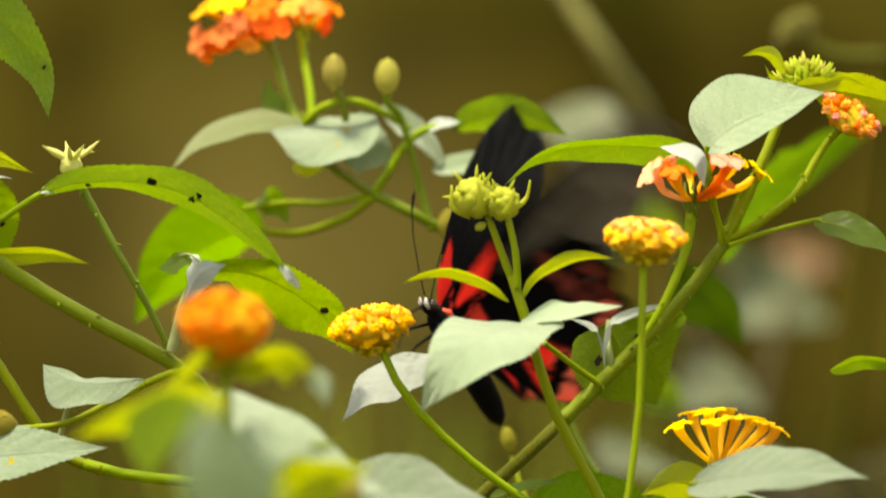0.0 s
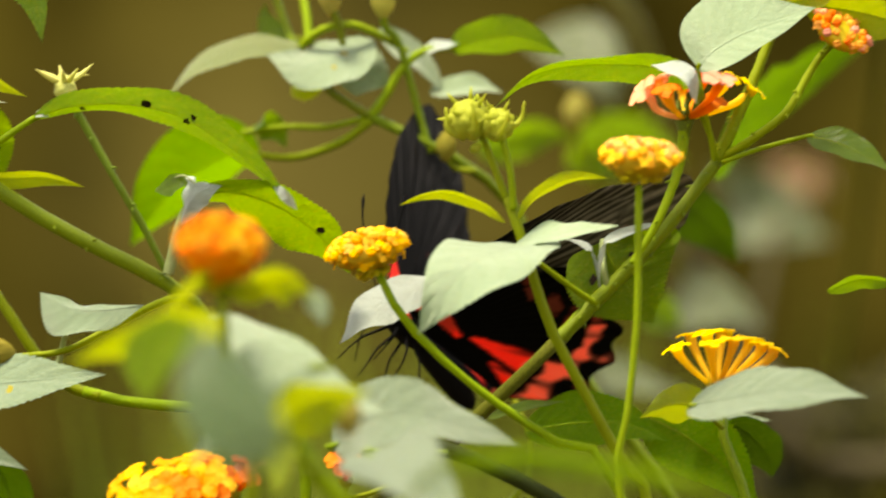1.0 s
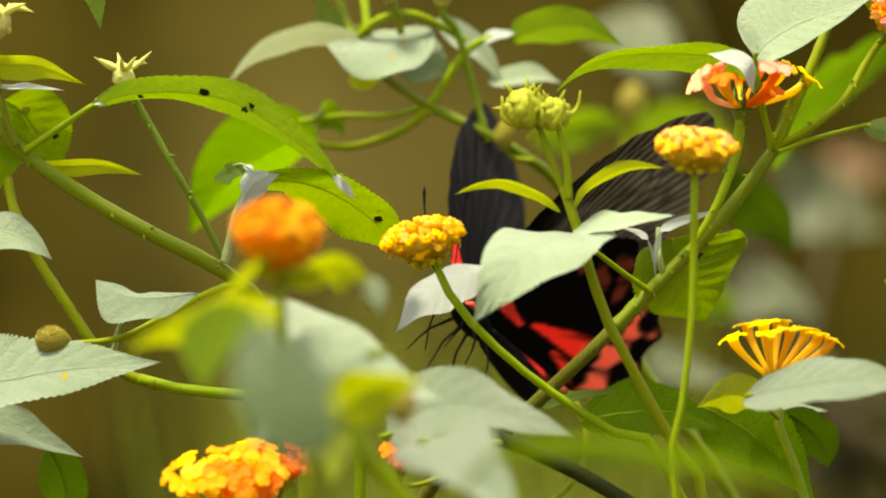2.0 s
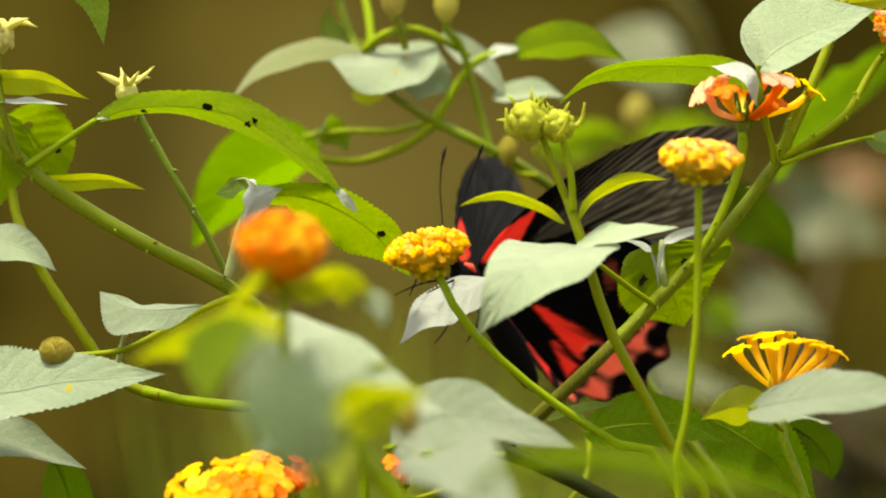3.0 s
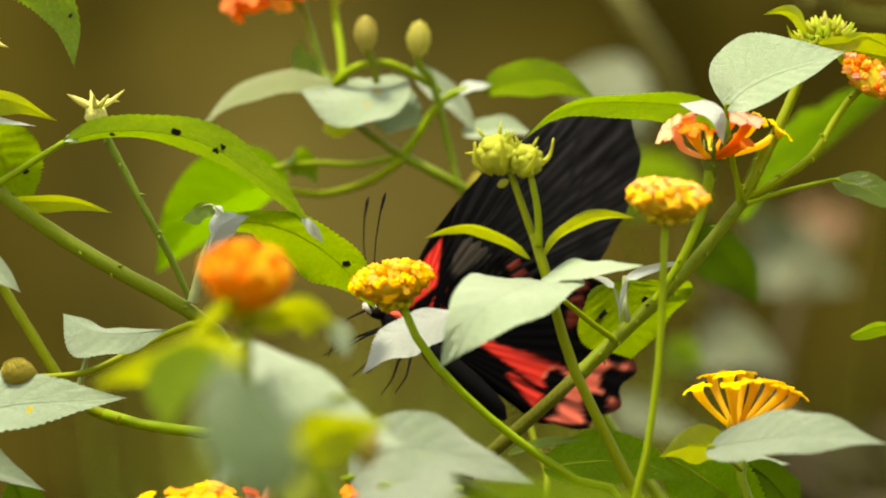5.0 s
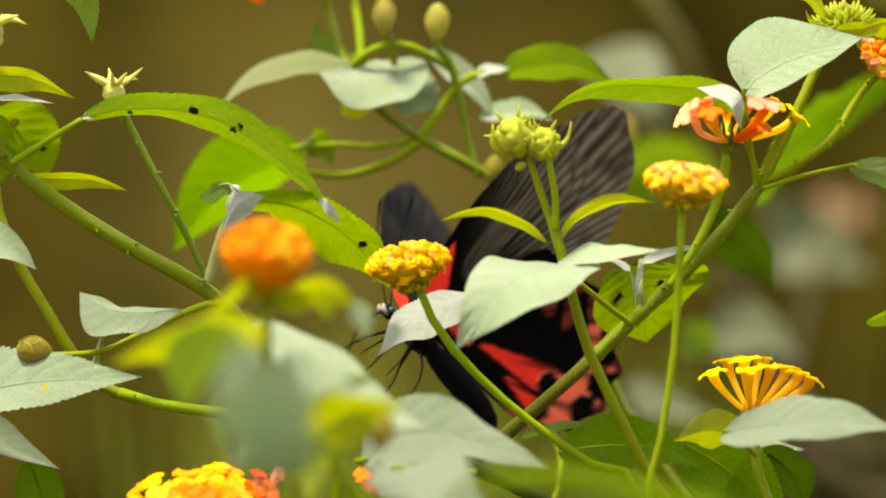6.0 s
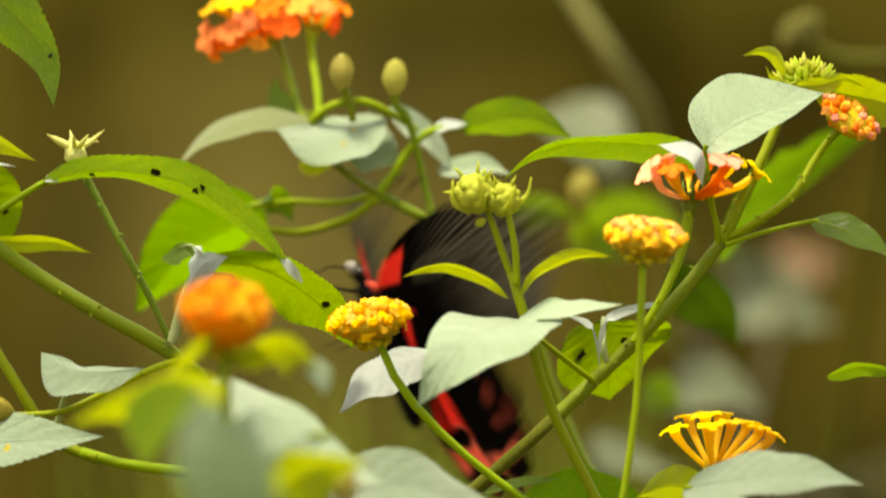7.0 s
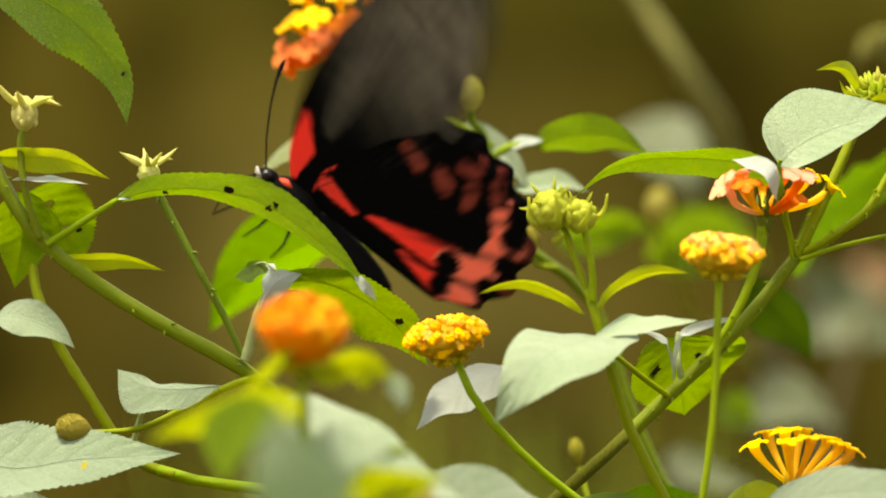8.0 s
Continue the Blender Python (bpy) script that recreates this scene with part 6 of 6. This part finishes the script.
def butterfly():
    b = new("butterfly")
    tagged(b, "large black swallowtail butterfly with scarlet wing patches, fluttering", "butterfly")
    k = 0.001

    def fur(name, pts, radii, material, label="", n=14):
        bm = bmesh.new()
        add_tube(bm, [Vector(q) * k for q in pts], [r * k for r in radii], n)
        return part(name, bm, material, b, label)

    fur("thorax", [(5.5, 0, 0.2), (4, 0, 0.2), (1, 0, 0.4), (-3, 0, 0.2), (-6.5, 0, -0.3), (-8, 0, -0.5)], [1.2, 2.5, 3.4, 3.4, 2.4, 1.4], FLY_BLACK)
    fur("abdomen", [(-6.5, 0, -0.3), (-9, 0, -0.5), (-14, 0, -1.2), (-20, 0, -2), (-26, 0, -3), (-30, 0, -3.8), (-32, 0, -4.3)], [1.6, 2.6, 3.1, 3.2, 2.9, 2.1, 0.6], FLY_BLACK)
    fur("head", [(5, 0, 0.2), (6.2, 0, 0.2), (7.6, 0, 0), (9, 0, -0.4), (9.8, 0, -0.7)], [1.2, 1.7, 1.8, 1.3, 0.4], FLY_BLACK)
    for s in (1, -1):
        bm = bmesh.new()
        blob(bm, Vector((7.8, 1.5 * s, 0.1)) * k, (0.3, s, 0.1), 1.8 * k, 1.2 * k, 12, 8)
        part("eye", bm, FLY_EYE, b, "dark glossy eye")
        fur("palp", [(8.2, 0.7 * s, -1.0), (9.8, 0.8 * s, -0.8), (10.6, 0.8 * s, 0.2)], [0.5, 0.55, 0.15], FLY_PALE, "pale furry palp", 8)
        fur("antenna", [(8.6, 0.7 * s, 1.0), (13, 2.5 * s, 6.5), (17, 4.5 * s, 13), (19.4, 5.6 * s, 18), (20.6, 6.0 * s, 21.5), (21, 6.1 * s, 23)], [0.16, 0.15, 0.15, 0.2, 0.42, 0.12], FLY_BLACK, n=8)
        fur("collar_tuft", [(4.6, 1.6 * s, 1.2), (3.2, 2.6 * s, 1.4), (1.6, 3.0 * s, 1.2)], [0.4, 0.9, 0.3], FLY_RED, "scarlet tuft", 8)
        for x, reach in ((3.5, 7), (0, 2), (-3, -3)):
            fur("leg", [(x, 1.6 * s, -2), (x + reach * 0.5, 4.5 * s, -6.5), (x + reach * 0.8, 5.0 * s, -10), (x + reach + 1, 5.2 * s, -14.5)], [0.42, 0.28, 0.2, 0.12], FLY_BLACK, n=8)
    fur("proboscis", [(9.5, 0, -1.2), (12, 0, -5), (12.5, 0, -10), (11.5, 0, -15)], [0.3, 0.22, 0.2, 0.12], FLY_BLACK, n=8)
    fore = [(3, 0), (8, 6), (14, 18), (18, 34), (19, 50), (16, 64), (13, 70), (6, 70), (-2, 66), (-9, 57), (-14, 47), (-17, 39), (-15, 30), (-11, 17), (-6, 6), (-3, 0)]
    hind = [(4, 2), (5, 9), (0, 20), (-8, 31), (-15, 36), (-24, 37), (-33, 35.5), (-41, 33), (-48, 29), (-53, 22), (-54, 14), (-51, 7), (-45, 3), (-38, 0.5), (-28, 0.5), (-16, 1), (-6, 0), (-1, 0)]
    hind = [(f * 0.87, u) for f, u in hind]
    pairs = []
    for s in (1, -1):
        pairs.append((s, wing("forewing", fore, forewing_colour, s, b, "black forewing with grey rays and a scarlet base"),
                      wing("hindwing", hind, hindwing_colour, s, b, "black hindwing with scarlet streaks and salmon margin spots", 0.055)))
    return b, pairs


BUTTERFLY, WINGS = butterfly()


def motions():
    flight = [
        (0.0, pose(0.0140, 0.0188, 0.7002, 0.5, -36.8, 234.6)),
        (0.1, pose(0.0147, 0.0187, 0.6991, -0.6, -28.4, 239.8)),
        (0.2, pose(0.0146, 0.0182, 0.7027, -0.1, -26.5, 239.1)),
        (0.3, pose(0.0147, 0.0175, 0.6994, 1.7, -21.5, 237.9)),
        (0.5, pose(0.0112, 0.0179, 0.6859, 3.0, -20.5, 231.6)),
        (0.7, pose(0.0081, 0.0185, 0.6840, -3.7, -22.2, 231.0)),
        (1.0, pose(0.0053, 0.0202, 0.6823, -1.8, -28.8, 231.8)),
        (1.5, pose(0.0082, 0.0169, 0.6813, 1.6, -29.4, 233.1)),
        (1.7, pose(0.0079, 0.0171, 0.6811, 2.8, -29.3, 232.7)),
        (2.8, pose(0.0075, 0.0185, 0.6903, 2.0, -40.4, 227.4)),
        (3.0, pose(0.0066, 0.0178, 0.6928, 3.3, -43.1, 222.2)),
        (3.5, pose(0.0073, 0.0174, 0.6932, 3.5, -43.6, 223.1)),
        (4.0, pose(0.0029, 0.0180, 0.6920, 3.5, -38.7, 205.4)),
        (4.5, pose(0.0004, 0.0178, 0.6894, 4.3, -30.6, 194.8)),
        (4.7, pose(0.0007, 0.0178, 0.6899, 5.0, -31.3, 194.7)),
        (5.8, pose(-0.0038, 0.0181, 0.6852, 1.7, -31.3, 209.2)),
        (6.0, pose(-0.0014, 0.0180, 0.6845, 3.2, -34.6, 214.2)),
        (6.5, pose(0.0078, 0.0174, 0.6933, -1.7, -45.3, 231.5)),
        (6.8, pose(0.0031, 0.0487, 0.7000, -8.0, -55.0, 206.0)),
        (7.0, pose(-0.0023, 0.0540, 0.7046, -7.0, -59.0, 204.0)),
        (7.1, pose(-0.0123, 0.0490, 0.7082, -2.0, -53.0, 216.0)),
        (7.2, pose(-0.0165, 0.0299, 0.7142, 0.1, -56.7, 221.3)),
        (7.4, pose(-0.0141, 0.0250, 0.7126, -1.0, -46.0, 203.0)),
        (7.5, pose(-0.0121, 0.0150, 0.7127, -1.2, -41.7, 215.3)),
        (7.6, pose(-0.0190, 0.0184, 0.7180, -4.0, -36.0, 204.0)),
        (7.7, pose(-0.0275, 0.0187, 0.7245, -7.4, -26.4, 218.8)),
        (8.0, pose(-0.0384, 0.0169, 0.7314, -2.1, -37.5, 184.1)),
    ]
    beats = [
        (0.0, 65.1, 83.0, -15.0, 9.6, 65.1),
        (0.033, 52.0, 82.0, -18.0, 9.0, 52.0),
        (0.067, 54.0, 80.0, -20.0, 8.0, 54.0),
        (0.1, 55.4, 75.8, -21.7, 6.2, 55.4),
        (0.2, 50.7, 57.4, -20.2, 1.9, 50.7),
        (0.3, 49.3, 57.1, -23.5, -0.2, 49.3),
        (0.5, 55.3, 61.4, -21.1, 3.9, 55.3),
        (0.7, 46.4, 68.3, -16.9, 6.9, 46.4),
        (1.0, 41.0, 66.4, -21.3, 1.4, 41.0),
        (1.5, 57.1, 68.9, -19.4, 3.1, 57.1),
        (1.7, 55.9, 69.6, -20.1, 2.5, 55.9),
        (2.8, 61.1, 62.0, -23.7, 0.9, 61.1),
        (3.0, 63.0, 55.2, -25.1, -0.4, 63.0),
        (3.5, 63.0, 55.4, -26.6, -0.3, 63.0),
        (4.0, 78.2, 95.0, -23.1, -2.3, 78.2),
        (4.5, 83.9, 98.0, -25.3, -4.7, 83.9),
        (4.7, 89.2, 98.0, -22.8, -4.3, 89.2),
        (5.8, 82.4, 95.0, -21.0, -4.3, 82.4),
        (6.0, 79.8, 43.9, -17.8, -0.2, 79.8),
        (6.5, 56.9, 54.7, -25.6, 5.0, 56.9),
        (6.633, 40.0, 48.0, -18.0, 0.0, 40.0),
        (6.7, 28.0, 30.0, -14.0, -4.0, 28.0),
        (6.8, 16.0, 16.0, -8.0, -8.3, 16.0),
        (6.867, 30.0, 26.0, -4.0, -9.0, 26.0),
        (6.9, 14.0, 14.0, -2.0, -9.0, 14.0),
        (6.933, 2.0, 2.0, 0.0, -10.0, 4.0),
        (6.967, 6.0, 4.0, 2.0, -11.0, 6.0),
        (7.0, 20.0, 18.0, 2.0, -10.2, 18.2),
        (7.033, 36.0, 44.0, 0.0, -9.0, 34.0),
        (7.1, 50.0, 84.0, -10.0, -6.0, 48.0),
        (7.167, 66.0, 98.0, -12.0, -3.5, 64.0),
        (7.2, 68.7, 100.0, -12.4, -2.9, 68.7),
        (7.3, 52.0, 84.0, -8.0, -2.0, 54.0),
        (7.333, 42.0, 66.0, -7.0, 2.0, 50.0),
        (7.4, 24.0, 26.0, -5.0, 10.0, 48.0),
        (7.467, 12.0, 74.0, -2.0, 8.0, 50.0),
        (7.5, 0.0, 57.0, -3.5, 8.0, 40.0),
        (7.533, -16.0, 38.0, 2.0, 8.0, 20.0),
        (7.567, 6.0, 14.0, 2.0, 10.0, 26.0),
        (7.6, 26.0, 16.0, 2.0, 10.0, 30.0),
        (7.633, 36.0, 48.0, 4.0, 6.0, 38.0),
        (7.7, 46.3, 88.0, 8.9, -3.7, 46.3),
        (7.8, 57.0, 84.0, 5.0, -2.0, 57.0),
        (7.9, 63.0, 87.0, 1.0, 0.0, 63.0),
        (7.967, 69.0, 94.0, 9.0, 0.0, 69.0),
        (8.0, 63.3, 90.0, -0.5, -0.5, 63.3),
    ]
    # the shrubs sway by a millimetre or so in the air (mm to the side, mm up)
    for shrub, rows in (
        (PRICKLY, [(0.0, -0.1, 0.1), (0.5, 0.6, 0.8), (1.0, -0.1, 1.0), (1.5, 0.4, 1.0), (3.0, 0.1, 0.3), (3.5, 0.0, -0.0), (4.0, 0.3, 0.6), (4.5, 0.2, 0.2), (6.0, -0.0, 0.5), (6.5, 0.5, 0.2), (7.0, 0.5, -0.1), (7.5, -0.1, -0.1), (8.0, -0.2, -0.2)]),
        (BACK, [(0.0, -1.3, 1.2), (0.5, -0.2, 0.6), (1.0, -0.5, 1.2), (1.5, -0.1, 1.2), (3.0, -0.0, 0.3), (3.5, 0.0, -0.0), (4.0, 0.6, 0.3), (4.5, 0.3, -0.2), (6.0, 0.1, -0.5), (6.5, -0.2, -0.3), (7.0, -0.2, -0.3), (8.0, -0.2, -0.3)]),
        (NEAR, [(0.0, -0.1, -0.9), (0.5, -0.0, -1.0), (1.0, -0.2, -0.4), (1.5, 0.3, 0.1), (3.0, -0.0, -0.2), (3.5, 0.0, -0.0), (4.0, -0.2, -0.4), (4.5, -0.3, -0.6), (6.0, 0.8, -0.4), (6.5, 0.5, -0.3), (7.0, 0.3, -0.3), (7.5, 0.3, -0.2), (8.0, 0.5, -0.0)]),
        (BOTTOM, [(0.0, -1.2, -1.5), (0.5, -1.2, -1.5), (1.0, 0.3, -0.1), (1.5, -0.1, -0.1), (3.0, -0.0, -0.2), (3.5, 0.0, -0.0), (4.0, -1.1, -1.3), (4.5, -0.6, -0.9), (6.0, -2.5, -1.6), (6.5, -0.7, -1.1), (8.0, -0.7, -1.1)]),
        (SLANTING, [(0.0, 0.5, -0.2), (0.5, -0.0, 0.1), (1.0, -0.0, 0.0), (1.5, 0.2, 0.2), (3.0, -0.1, 0.1), (3.5, 0.0, -0.0), (4.0, 0.1, 0.4), (4.5, -0.2, 0.4), (6.0, -0.6, 0.7), (6.5, -0.1, 0.1), (7.0, -0.2, 0.1), (7.5, -0.6, 0.2), (8.0, -0.7, 0.3)]),
        (OPEN, [(0.0, -0.5, 0.6), (0.5, -0.4, 0.0), (1.0, -0.4, -0.1), (1.5, -0.2, -0.1), (3.0, -0.1, -0.2), (3.5, 0.0, -0.0), (4.0, -0.5, -0.4), (4.5, -0.4, -0.1), (6.0, -0.4, 0.2), (6.5, -0.8, 0.2), (7.0, -0.6, -0.2), (7.5, -0.2, -0.2), (8.0, -0.0, -0.1)]),
        (FLOOR, [(0.0, 0.1, -0.0), (0.5, -0.8, -0.5), (1.0, 0.0, 0.0), (1.5, -0.0, -0.1), (3.0, -0.1, -0.3), (3.5, 0.0, -0.0), (4.0, -0.6, -0.5), (4.5, -0.3, -0.3), (6.0, -0.6, -0.6), (6.5, -0.5, -0.4), (7.0, -0.0, 0.1), (7.5, 0.4, -0.0), (8.0, 0.0, 0.1)]),
    ):
        foot = shrub.location.copy()
        walk(shrub, [(t, pose(foot.x + x * 0.001, foot.y, foot.z + z * 0.001)) for t, x, z in rows])
    # the hanging leaf turns on its stalk, its tip swinging back under the branch
    hold = cm(5.07, 0.7, 70.14)
    swing = Vector((0.1, 1.2, -1.8)).rotation_difference(Vector((1.05, 0.3, -1.95)))
    rows = []
    for t, turned in ((0.0, 1.0), (1.0, 1.0), (1.5, 0.75), (2.8, 0.4), (3.5, 0.2), (4.5, 0.0), (6.0, 0.0), (6.5, 0.35), (7.0, 0.0), (8.0, 0.0)):
        turn = Matrix.Rotation(swing.angle * turned, 4, swing.axis)
        rows.append((t, Matrix.Translation(hold) @ turn @ Matrix.Translation(-hold)))
    walk(HANGING_LEAF, rows)
    walk(BUTTERFLY, flight)
    for s, fore, hind in WINGS:
        fore_rows, hind_rows = [], []
        for t, near, far, sweep, turn, hind_near in beats:
            lift = near if s > 0 else far
            hinge = pose(-0.001, 0.0018 * s, 0.002, lift * s)
            fore_rows.append((t, hinge @ pose(0, 0, 0, 0, 0, -sweep * s)))
            hind_lift = hind_near if s > 0 else far
            hind_rows.append((t, pose(-0.006, 0.0018 * s, 0.0015, hind_lift * s) @ pose(0, 0, 0, 0, 0, -turn * s)))
        walk(fore, fore_rows)
        walk(hind, hind_rows)


motions()
